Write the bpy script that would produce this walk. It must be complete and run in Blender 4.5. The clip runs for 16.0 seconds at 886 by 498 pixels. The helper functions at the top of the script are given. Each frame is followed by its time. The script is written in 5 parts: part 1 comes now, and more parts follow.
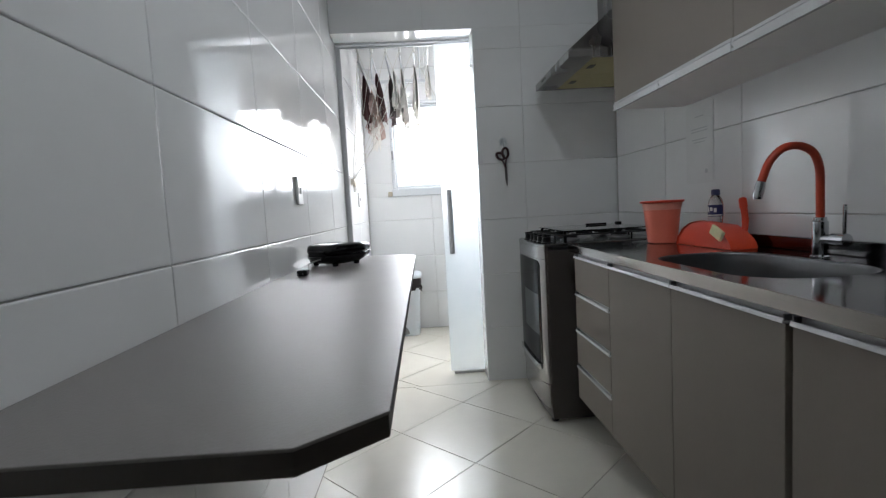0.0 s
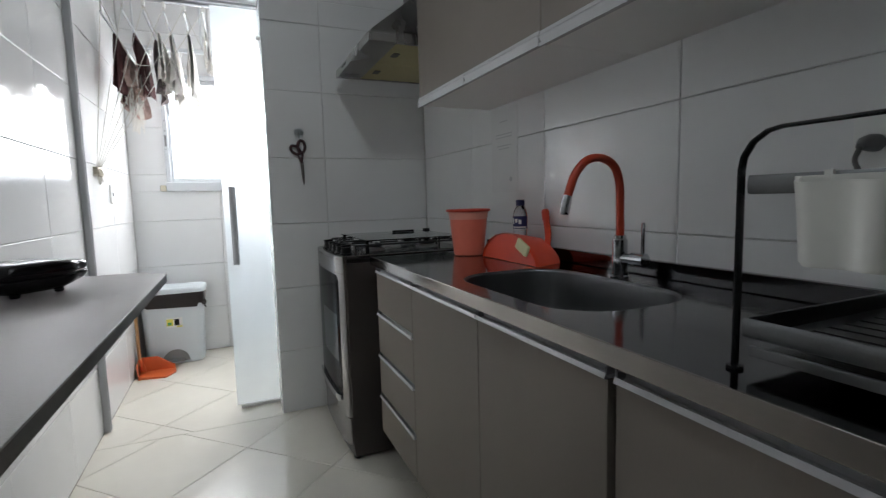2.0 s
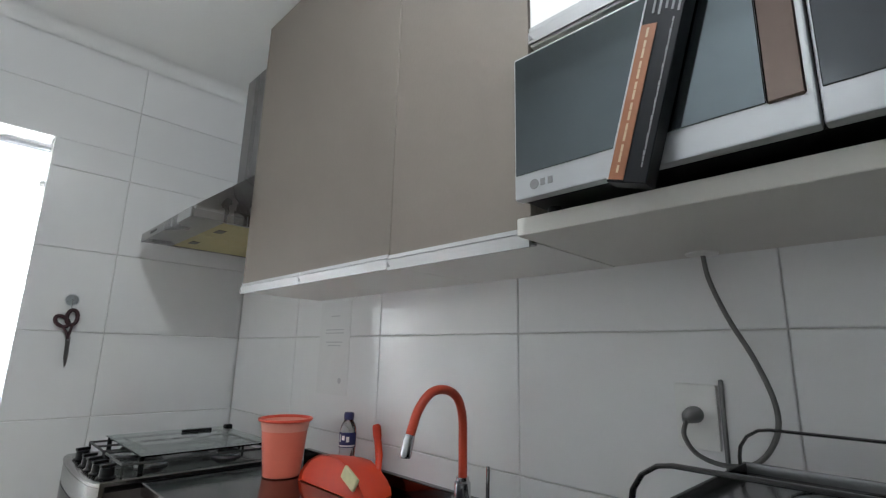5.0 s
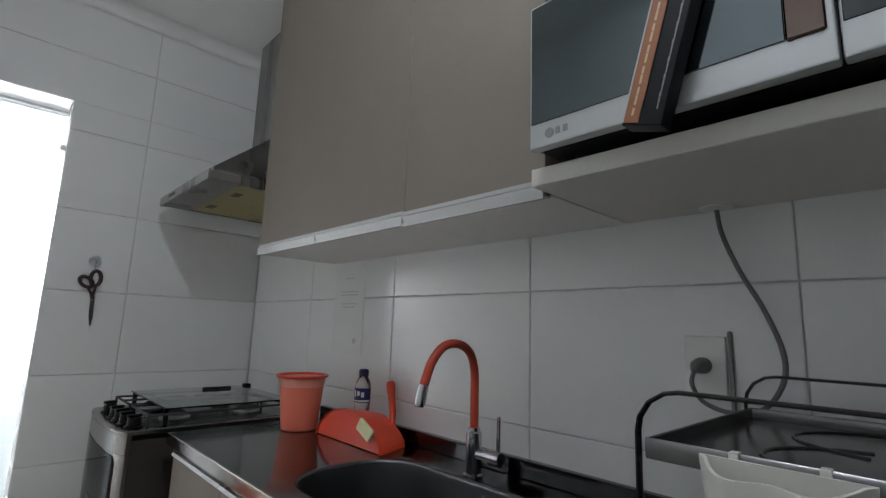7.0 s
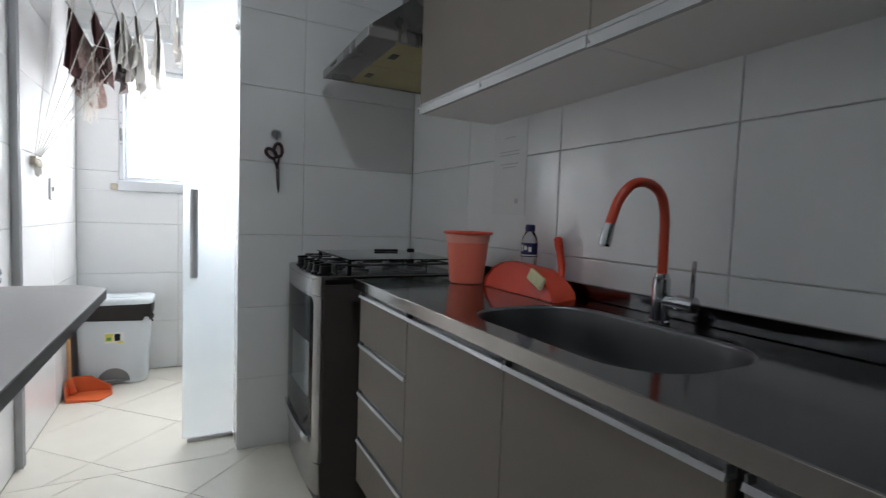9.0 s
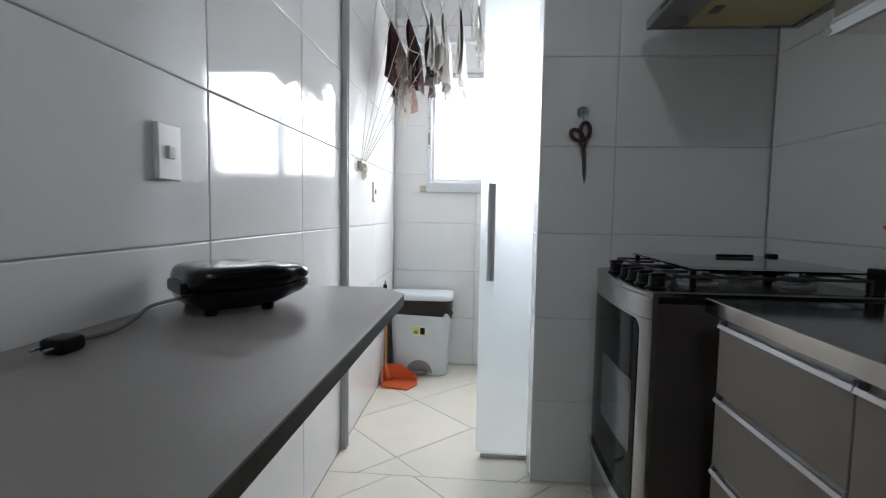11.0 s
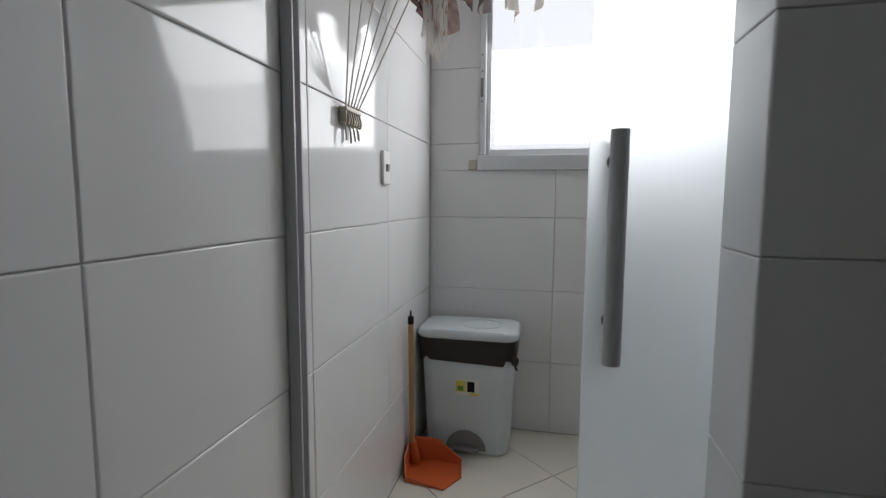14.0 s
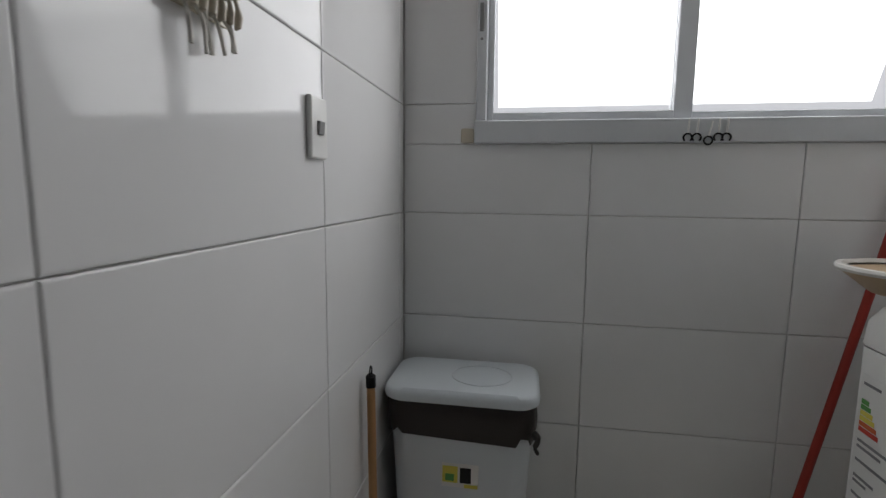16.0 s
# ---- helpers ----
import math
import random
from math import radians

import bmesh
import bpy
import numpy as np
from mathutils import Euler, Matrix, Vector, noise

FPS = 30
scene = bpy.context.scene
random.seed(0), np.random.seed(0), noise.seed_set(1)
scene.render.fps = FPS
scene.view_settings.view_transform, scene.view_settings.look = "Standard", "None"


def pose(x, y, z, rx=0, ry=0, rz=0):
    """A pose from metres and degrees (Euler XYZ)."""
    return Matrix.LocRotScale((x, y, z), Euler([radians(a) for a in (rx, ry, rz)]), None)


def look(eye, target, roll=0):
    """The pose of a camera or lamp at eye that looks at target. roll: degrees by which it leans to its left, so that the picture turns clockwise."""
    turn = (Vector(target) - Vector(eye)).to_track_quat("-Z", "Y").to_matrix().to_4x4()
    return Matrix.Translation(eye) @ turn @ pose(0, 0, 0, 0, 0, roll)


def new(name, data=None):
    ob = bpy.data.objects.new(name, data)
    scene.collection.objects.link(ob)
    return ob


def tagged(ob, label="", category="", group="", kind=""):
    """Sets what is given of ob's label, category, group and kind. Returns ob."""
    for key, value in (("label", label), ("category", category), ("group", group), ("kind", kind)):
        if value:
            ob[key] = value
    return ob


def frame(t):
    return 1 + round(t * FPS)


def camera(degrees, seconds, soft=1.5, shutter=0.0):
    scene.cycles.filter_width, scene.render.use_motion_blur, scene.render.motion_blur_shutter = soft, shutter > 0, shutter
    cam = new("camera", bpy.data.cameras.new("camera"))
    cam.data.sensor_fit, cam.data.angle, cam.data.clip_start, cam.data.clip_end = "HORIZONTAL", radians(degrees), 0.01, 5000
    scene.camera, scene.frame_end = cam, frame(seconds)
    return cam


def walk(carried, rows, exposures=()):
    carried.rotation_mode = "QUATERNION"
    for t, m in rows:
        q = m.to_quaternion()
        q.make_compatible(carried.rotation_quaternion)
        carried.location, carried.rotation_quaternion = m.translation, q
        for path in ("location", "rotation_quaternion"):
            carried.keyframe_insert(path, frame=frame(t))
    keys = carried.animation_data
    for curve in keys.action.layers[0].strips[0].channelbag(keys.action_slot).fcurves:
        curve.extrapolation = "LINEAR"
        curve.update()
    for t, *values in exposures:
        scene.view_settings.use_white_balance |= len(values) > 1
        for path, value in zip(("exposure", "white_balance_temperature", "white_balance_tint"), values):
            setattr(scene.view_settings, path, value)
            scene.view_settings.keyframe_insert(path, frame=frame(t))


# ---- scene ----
cam = camera(85.0, 16.0, soft=1.25, shutter=0.2)
PATH = [
    (0, (0.47, 0.117, 1.067), (0.548, 2.108, 0.903), -3.2),
    (0.5, (0.498, 0.315, 1.063), (0.569, 2.308, 0.914), -2.9),
    (1, (0.517, 0.391, 1.085), (0.73, 2.374, 0.931), -2.7),
    (1.5, (0.578, 0.412, 1.093), (1.126, 2.326, 0.896), -2.1),
    (2, (0.635, 0.431, 1.091), (1.428, 2.256, 0.888), -1.5),
    (2.5, (0.66, 0.456, 1.09), (1.711, 2.144, 0.876), -0.9),
    (3, (0.668, 0.518, 1.106), (1.993, 2.001, 0.894), 0.1),
    (3.5, (0.674, 0.559, 1.139), (2.081, 1.974, 1.006), 0.4),
    (4, (0.676, 0.576, 1.204), (2.09, 1.984, 1.33), 0.8),
    (4.5, (0.666, 0.572, 1.265), (2.045, 1.956, 1.689), 1.1),
    (7, (0.65, 0.567, 1.218), (2.004, 2.001, 1.545), 2.0),
    (7.5, (0.648, 0.587, 1.164), (1.984, 2.069, 1.299), 2.4),
    (8, (0.654, 0.601, 1.131), (1.963, 2.113, 1.11), 2.4),
    (8.5, (0.646, 0.631, 1.101), (1.825, 2.245, 1.042), 2.4),
    (9, (0.617, 0.674, 1.09), (1.553, 2.437, 0.968), 2.1),
    (9.5, (0.639, 0.778, 1.065), (1.172, 2.702, 0.947), 1.4),
    (10, (0.617, 0.873, 1.064), (0.696, 2.867, 0.929), 1.3),
    (12.5, (0.585, 1.688, 1.06), (0.368, 3.669, 0.897), 0.9),
    (13, (0.549, 1.905, 1.067), (0.329, 3.886, 0.906), 0.8),
    (13.5, (0.541, 2.077, 1.061), (0.246, 4.047, 0.878), 0.6),
    (14, (0.529, 2.259, 1.067), (0.115, 4.206, 0.865), 0.3),
    (14.5, (0.481, 2.444, 1.047), (0.059, 4.386, 0.82), 0.5),
    (15, (0.427, 2.6, 1.059), (0.01, 4.54, 0.804), 0.7),
    (15.5, (0.384, 2.763, 1.054), (-0.041, 4.7, 0.798), 0.8),
    (16, (0.382, 2.961, 1.066), (0.048, 4.917, 0.817), 0.6),
]
EXPOSURES = [(0, 0.04, 6250, 10), (1.5, -0.10, 6300, 10), (2, -0.14, 6320, 10), (2.5, 0.11, 6330, 10), (3, 0.62, 6350, 10), (3.5, 0.85, 6350, 10), (4.5, 0.97, 6350, 10), (7, 0.32, 6350, 10), (8, 0.23, 6280, 10), (9, -0.04, 6220, 10), (10, -0.23, 6150, 10), (12.5, -0.80, 6350, 10), (13.5, -1.42, 6430, 11), (14.5, -1.87, 6500, 12), (16, -2.27, 6540, 12)]
walk(cam, [(t, look(eye, target, roll)) for t, eye, target, roll in PATH], EXPOSURES)

# ---- world and lights ----
world = bpy.data.worlds.new("world")
scene.world = world
world.use_nodes = True
wn = world.node_tree
sky = wn.nodes.new("ShaderNodeTexSky")
sky.sky_type, sky.sun_disc = "NISHITA", False
sky.sun_elevation, sky.sun_rotation = radians(50), radians(20)
wn.links.new(sky.outputs[0], wn.nodes["Background"].inputs[0])
wn.nodes["Background"].inputs[1].default_value = 0.1


def area_lamp(name, m, w, d, watts, colour, shape="RECTANGLE"):
    data = bpy.data.lights.new(name, "AREA")
    data.shape, data.size, data.size_y, data.energy, data.color = shape, w, d, watts, colour
    ob = new(name, data)
    ob.matrix_world = m
    return ob


WALL_H, LAUNDRY_H = 2.59, 2.52
LAMP = (0.745, 0.825)
# daylight of the laundry window, and the kitchen's ceiling lamp
area_lamp("window_daylight", look((0.83, 4.50, 1.66), (0.83, 3.0, 1.05)), 1.1, 0.70, 42, (0.972, 0.985, 0.996))
bulb = bpy.data.lights.new("ceiling_lamp_light", "POINT")
bulb.energy, bulb.shadow_soft_size, bulb.color = 12.2, 0.055, (0.93, 0.99, 1.02)
new("ceiling_lamp_light", bulb).location = (LAMP[0], LAMP[1], 2.455)

# ---- materials ----


def mat(name, colour, rough=0.5, metal=0.0, spots=0.0, scale=8.0, bump=0.0, bump_scale=60.0, rand=0.0, coat=0.0,
        transmission=0.0, stretch=None, spec=0.5, rough_var=0.08):
    """A surface of one colour, with blotches, fine grain, relief and uneven gloss."""
    m = bpy.data.materials.new(name)
    m.use_nodes = True
    nt = m.node_tree
    n, link = nt.nodes, nt.links.new
    b = n["Principled BSDF"]
    b.inputs["Base Color"].default_value = (*colour, 1)
    b.inputs["Roughness"].default_value = rough
    b.inputs["Metallic"].default_value = metal
    b.inputs["Coat Weight"].default_value = coat
    b.inputs["Coat Roughness"].default_value = 0.05
    b.inputs["Transmission Weight"].default_value = transmission
    b.inputs["Specular IOR Level"].default_value = spec
    tc = n.new("ShaderNodeTexCoord")
    mp = n.new("ShaderNodeMapping")
    link(tc.outputs["Object"], mp.inputs[0])
    if stretch:
        mp.inputs["Scale"].default_value = stretch
    big = n.new("ShaderNodeTexNoise")
    big.inputs["Scale"].default_value, big.inputs["Detail"].default_value = scale, 5
    link(mp.outputs[0], big.inputs[0])
    fine = n.new("ShaderNodeTexNoise")
    fine.inputs["Scale"].default_value, fine.inputs["Detail"].default_value = bump_scale, 4
    link(mp.outputs[0], fine.inputs[0])
    if spots or rand:
        total = n.new("ShaderNodeMath")
        total.operation = "MULTIPLY_ADD"
        link(big.outputs[0], total.inputs[0])
        total.inputs[1].default_value = 2 * spots
        total.inputs[2].default_value = 1 - spots
        grain = n.new("ShaderNodeMath")
        grain.operation = "MULTIPLY_ADD"
        link(fine.outputs[0], grain.inputs[0])
        grain.inputs[1].default_value = spots
        link(total.outputs[0], grain.inputs[2])
        last = grain
        if rand:
            info = n.new("ShaderNodeObjectInfo")
            r = n.new("ShaderNodeMath")
            r.operation = "MULTIPLY_ADD"
            link(info.outputs["Random"], r.inputs[0])
            r.inputs[1].default_value = rand
            link(grain.outputs[0], r.inputs[2])
            last = r
        off = n.new("ShaderNodeMath")
        off.operation = "SUBTRACT"
        link(last.outputs[0], off.inputs[0])
        off.inputs[1].default_value = (spots + rand) / 2
        mix = n.new("ShaderNodeVectorMath")
        mix.operation = "SCALE"
        mix.inputs[0].default_value = colour
        link(off.outputs[0], mix.inputs["Scale"])
        link(mix.outputs[0], b.inputs["Base Color"])
    if rough_var:
        rv = n.new("ShaderNodeMath")
        rv.operation = "MULTIPLY_ADD"
        link(big.outputs[0], rv.inputs[0])
        rv.inputs[1].default_value = rough_var
        rv.inputs[2].default_value = max(0.02, rough - rough_var / 2)
        link(rv.outputs[0], b.inputs["Roughness"])
    if bump:
        bp = n.new("ShaderNodeBump")
        bp.inputs["Strength"].default_value, bp.inputs["Distance"].default_value = bump, 0.004
        link(fine.outputs[0], bp.inputs["Height"])
        link(bp.outputs[0], b.inputs["Normal"])
    return m


def glow(name, colour, strength):
    m = bpy.data.materials.new(name)
    m.use_nodes = True
    b = m.node_tree.nodes["Principled BSDF"]
    b.inputs["Base Color"].default_value = (*colour, 1)
    b.inputs["Emission Color"].default_value = (*colour, 1)
    b.inputs["Emission Strength"].default_value = strength
    return m


def frosted(name):
    """Sand-blasted glass: light passes, but is scattered."""
    m = bpy.data.materials.new(name)
    m.use_nodes = True
    nt = m.node_tree
    b = nt.nodes["Principled BSDF"]
    b.inputs["Base Color"].default_value = (0.93, 0.95, 0.96, 1)
    b.inputs["Roughness"].default_value = 0.52
    b.inputs["Transmission Weight"].default_value = 1.0
    b.inputs["IOR"].default_value = 1.45
    tr = nt.nodes.new("ShaderNodeBsdfTranslucent")
    tr.inputs[0].default_value = (0.60, 0.66, 0.70, 1)
    mx = nt.nodes.new("ShaderNodeMixShader")
    nz = nt.nodes.new("ShaderNodeTexNoise")
    nz.inputs["Scale"].default_value, nz.inputs["Detail"].default_value = 5.0, 8.0
    tc = nt.nodes.new("ShaderNodeTexCoord")
    nt.links.new(tc.outputs["Object"], nz.inputs[0])
    f = nt.nodes.new("ShaderNodeMath")
    f.operation = "MULTIPLY_ADD"
    nt.links.new(nz.outputs[0], f.inputs[0])
    f.inputs[1].default_value, f.inputs[2].default_value = 0.34, 0.12
    nt.links.new(f.outputs[0], mx.inputs[0])
    nt.links.new(b.outputs[0], mx.inputs[1])
    nt.links.new(tr.outputs[0], mx.inputs[2])
    nt.links.new(mx.outputs[0], nt.nodes["Material Output"].inputs[0])
    return m


def clear(name, tint=(1, 1, 1), rough=0.0):
    m = bpy.data.materials.new(name)
    m.use_nodes = True
    b = m.node_tree.nodes["Principled BSDF"]
    b.inputs["Base Color"].default_value = (*tint, 1)
    b.inputs["Roughness"].default_value = rough
    b.inputs["Transmission Weight"].default_value = 1.0
    b.inputs["IOR"].default_value = 1.45
    return m


TILE = mat("white_glazed_tile", (0.79, 0.79, 0.79), 0.065, spots=0.03, scale=3, bump=0.05, bump_scale=9, rand=0.03, rough_var=0.04)
GROUT = mat("grey_grout", (0.70, 0.69, 0.67), 0.9, spots=0.15, scale=20, bump=0.3)
FLOOR = mat("cream_polished_tile", (0.75, 0.715, 0.63), 0.21, spots=0.05, scale=5, bump=0.03, bump_scale=14, rand=0.04)
FGROUT = mat("floor_grout", (0.30, 0.27, 0.22), 0.9, spots=0.2, scale=20, bump=0.3)
PLASTER = mat("white_paint", (0.80, 0.80, 0.79), 0.7, spots=0.03, scale=4, bump=0.1, bump_scale=120)
TAUPE = mat("taupe_laminate", (0.200, 0.173, 0.149), 0.50, spots=0.06, scale=6, bump=0.10, bump_scale=260, stretch=(1, 1, 0.25), spec=0.22)
TABLE = mat("table_laminate", (0.200, 0.182, 0.176), 0.36, spots=0.06, scale=9, bump=0.12, bump_scale=320)
EDGE = mat("dark_edge_band", (0.050, 0.040, 0.034), 0.45, spots=0.1, scale=12, bump=0.1, bump_scale=200)
WHITE = mat("white_melamine", (0.80, 0.79, 0.76), 0.45, spots=0.03, scale=5, bump=0.06, bump_scale=180)
SHELFM = mat("off_white_shelf_laminate", (0.64, 0.62, 0.58), 0.42, spots=0.04, scale=5, bump=0.05, bump_scale=180)
ALU = mat("brushed_aluminium", (0.60, 0.60, 0.60), 0.42, metal=0.8, spots=0.04, scale=10, bump=0.08, bump_scale=200, stretch=(1, 0.05, 1))
ALUW = mat("white_painted_aluminium", (0.62, 0.64, 0.66), 0.38, spots=0.04, scale=6, bump=0.04, bump_scale=90)
CHANNEL = mat("grey_anodised_channel", (0.53, 0.535, 0.55), 0.40, metal=0.0, spots=0.05, scale=6, bump=0.05, bump_scale=120)
# same steel as LIP; the dark reflection on the flat top is in the colour
TOPSTEEL = mat("darkened_worktop_steel", (0.118, 0.118, 0.121), 0.11, metal=1.0, spots=0.08, scale=7, bump=0.02, bump_scale=60, rough_var=0.10)
ALUD = mat("dull_aluminium", (0.47, 0.47, 0.475), 0.46, metal=0.8, spots=0.06, scale=10, bump=0.08, bump_scale=200, stretch=(1, 0.05, 1))
STOVESTEEL = mat("smudged_stove_steel", (0.275, 0.266, 0.262), 0.25, metal=1.0, spots=0.10, scale=5, bump=0.08, bump_scale=150, stretch=(1, 1, 0.08), rough_var=0.12)
# worktop steel again, coloured lighter for the wall's reflection on the upright edge
LIP = mat("lightened_steel_edge", (0.33, 0.303, 0.283), 0.14, metal=1.0, spots=0.12, scale=9, bump=0.05, bump_scale=120, stretch=(1, 0.2, 1))
STEEL = mat("brushed_steel", (0.26, 0.252, 0.248), 0.28, metal=1.0, spots=0.06, scale=6, bump=0.10, bump_scale=150, stretch=(1, 1, 0.06))
SINKM = mat("satin_sink_steel", (0.175, 0.176, 0.18), 0.37, metal=1.0, spots=0.04, scale=12, bump=0.02, bump_scale=160)
CHROME = mat("chrome", (0.55, 0.56, 0.58), 0.07, metal=1.0, rough_var=0.04)
DARKSTEEL = mat("stove_side_paint", (0.055, 0.046, 0.042), 0.38, spots=0.08, scale=8, bump=0.05, bump_scale=150)
BLACKGLASS = mat("black_glass", (0.003, 0.0032, 0.0035), 0.06, spots=0.1, scale=6, spec=0.03, rough_var=0.03)
GLOSSBLACK = mat("glossy_black_plastic", (0.0045, 0.0045, 0.005), 0.13, spec=0.30, spots=0.1, scale=20, rough_var=0.05)
# stove stainless with the dark hood's reflection put into its base colour
DARKTOP = mat("cooktop_steel_dark_reflection", (0.085, 0.080, 0.078), 0.16, metal=1.0, spots=0.12, scale=9, bump=0.03, bump_scale=150)
BLACK = mat("black_plastic", (0.006, 0.006, 0.0065), 0.30, spec=0.22, spots=0.1, scale=20, bump=0.05, bump_scale=200)
IRON = mat("black_enamel_iron", (0.02, 0.02, 0.02), 0.5, spots=0.2, scale=25, bump=0.2, bump_scale=180)
RACKM = mat("black_coated_steel", (0.014, 0.014, 0.015), 0.24, spec=0.6, spots=0.1, scale=15, bump=0.04, bump_scale=150)
RACKG = mat("grey_coated_steel", (0.20, 0.20, 0.205), 0.34, metal=0.85, spots=0.1, scale=15, bump=0.04, bump_scale=150)
TRAYF = mat("satin_black_tray", (0.030, 0.030, 0.031), 0.36, spec=0.5, spots=0.25, scale=18, bump=0.06, bump_scale=120, rough_var=0.16)
CADDY = mat("off_white_plastic", (0.66, 0.65, 0.61), 0.42, spots=0.03, scale=6, bump=0.03, bump_scale=90)
CORAL = mat("coral_plastic", (0.74, 0.075, 0.035), 0.36, spots=0.04, scale=7, bump=0.03, bump_scale=80)
CORALL = mat("translucent_coral_plastic", (0.86, 0.21, 0.135), 0.36, spots=0.05, scale=7, bump=0.03, bump_scale=80)
PALECORAL = mat("pale_coral_plastic", (0.86, 0.36, 0.27), 0.34, spots=0.08, scale=14, bump=0.04, bump_scale=60)
RED = mat("red_plastic", (0.74, 0.058, 0.016), 0.34, spots=0.05, scale=8, bump=0.03, bump_scale=90)
REDRUBBER = mat("red_rubber_hose", (0.50, 0.055, 0.022), 0.42, spots=0.06, scale=20, bump=0.05, bump_scale=120)
ORANGE = mat("orange_plastic", (0.62, 0.12, 0.03), 0.42, spots=0.06, scale=10, bump=0.04, bump_scale=90)
REDPOLE = mat("red_painted_pole", (0.36, 0.03, 0.02), 0.4, spots=0.08, scale=15, bump=0.04, bump_scale=90)
YELLOW = mat("yellowed_filter_mesh", (0.40, 0.345, 0.17), 0.5, metal=0.2, spots=0.15, scale=30, bump=0.5, bump_scale=420)
BINM = mat("grey_bin_plastic", (0.63, 0.67, 0.70), 0.45, spots=0.03, scale=6, bump=0.04, bump_scale=140)
BINLID = mat("pale_grey_lid_plastic", (0.66, 0.71, 0.74), 0.42, spots=0.03, scale=6, bump=0.03, bump_scale=140)
BAG = mat("dark_brown_bag", (0.018, 0.012, 0.011), 0.34, spots=0.2, scale=14, bump=0.5, bump_scale=35)
WOOD = mat("turned_wood_pole", (0.42, 0.22, 0.09), 0.5, spots=0.2, scale=20, bump=0.15, bump_scale=90, stretch=(1, 1, 0.06))
CORD = mat("white_cord", (0.62, 0.60, 0.55), 0.8, spots=0.08, scale=40, bump=0.4, bump_scale=500)
CABLE = mat("grey_cable", (0.16, 0.155, 0.15), 0.5, spots=0.06, scale=20)
WHITEP = mat("white_plastic", (0.76, 0.76, 0.74), 0.35, spots=0.02, scale=8)
GREYP = mat("grey_plastic", (0.22, 0.22, 0.22), 0.45, spots=0.05, scale=10)
BEIGE = mat("beige_plastic", (0.48, 0.43, 0.34), 0.5, spots=0.06, scale=10)
TAN = mat("tan_board", (0.50, 0.37, 0.24), 0.5, spots=0.12, scale=14, bump=0.1, bump_scale=80)
MAROON = mat("maroon_cloth", (0.075, 0.022, 0.022), 0.95, spots=0.3, scale=22, bump=0.5, bump_scale=260)
PINKISH = mat("patterned_pink_cloth", (0.50, 0.36, 0.32), 0.95, spots=0.65, scale=48, bump=0.5, bump_scale=260)
LINEN = mat("white_cloth", (0.80, 0.77, 0.73), 0.95, spots=0.10, scale=14, bump=0.5, bump_scale=220)
GREYCLOTH = mat("striped_grey_cloth", (0.16, 0.13, 0.13), 0.95, spots=0.5, scale=30, bump=0.5, bump_scale=220)
MWGLASS = mat("smoked_mirror_glass", (0.115, 0.135, 0.147), 0.10, metal=1.0, spots=0.05, scale=5, rough_var=0.04)
MWDARK = mat("dark_mirror_glass", (0.055, 0.058, 0.062), 0.10, metal=1.0, spots=0.05, scale=5, rough_var=0.04)
MWBROWN = mat("brushed_grip_steel", (0.105, 0.080, 0.070), 0.20, metal=1.0, spots=0.08, scale=8, bump=0.06, bump_scale=150, stretch=(1, 1, 0.06))
SILVER = mat("silver_paint", (0.43, 0.44, 0.455), 0.30, metal=0.5, spots=0.04, scale=10)
NAVY = mat("dark_blue_ink", (0.012, 0.015, 0.09), 0.4, spots=0.05)
OCHRE = mat("copper_print", (0.27, 0.105, 0.05), 0.4, spots=0.25, scale=26)
CARDB = mat("black_card", (0.007, 0.0075, 0.010), 0.42, spec=0.22, spots=0.1, scale=16)
FAINT = mat("faint_print", (0.50, 0.50, 0.51), 0.6, spots=0.1)
INK = mat("grey_print", (0.22, 0.22, 0.23), 0.6, spots=0.1)
SLEEVE = mat("glossy_clear_sleeve_over_paper", (0.76, 0.76, 0.755), 0.10, spots=0.03, scale=12, rough_var=0.04)
PAPER = mat("label_paper", (0.74, 0.74, 0.72), 0.6, spots=0.03, scale=12)
PALEYEL = mat("pale_yellow_sponge", (0.76, 0.70, 0.42), 0.9, spots=0.12, scale=60, bump=0.6, bump_scale=300)
GREENI = mat("green_print", (0.10, 0.32, 0.08), 0.5, spots=0.05)
YELI = mat("yellow_print", (0.70, 0.62, 0.10), 0.5, spots=0.05)
REDI = mat("red_print", (0.55, 0.05, 0.03), 0.5, spots=0.05)
FROST = frosted("frosted_glass")
GLASS = clear("clear_glass")
LIDGLASS = clear("greenish_glass", (0.80, 0.90, 0.88))
PETM = clear("clear_bottle", (0.90, 0.94, 0.97), 0.05)
DIFFUSER = glow("lamp_diffuser", (0.97, 0.99, 1.0), 2.6)
OUTSIDE = glow("overcast_distance", (0.95, 0.97, 1.0), 3.0)

# ---- builders ----
ORIGIN = {}


def thing(name, label, category, at=(0, 0, 0), group="", kind=""):
    ob = new(name)
    ob.empty_display_size = 0.05
    ob.location = at
    ORIGIN[ob.name] = Vector(at)
    return tagged(ob, label, category, group, kind)


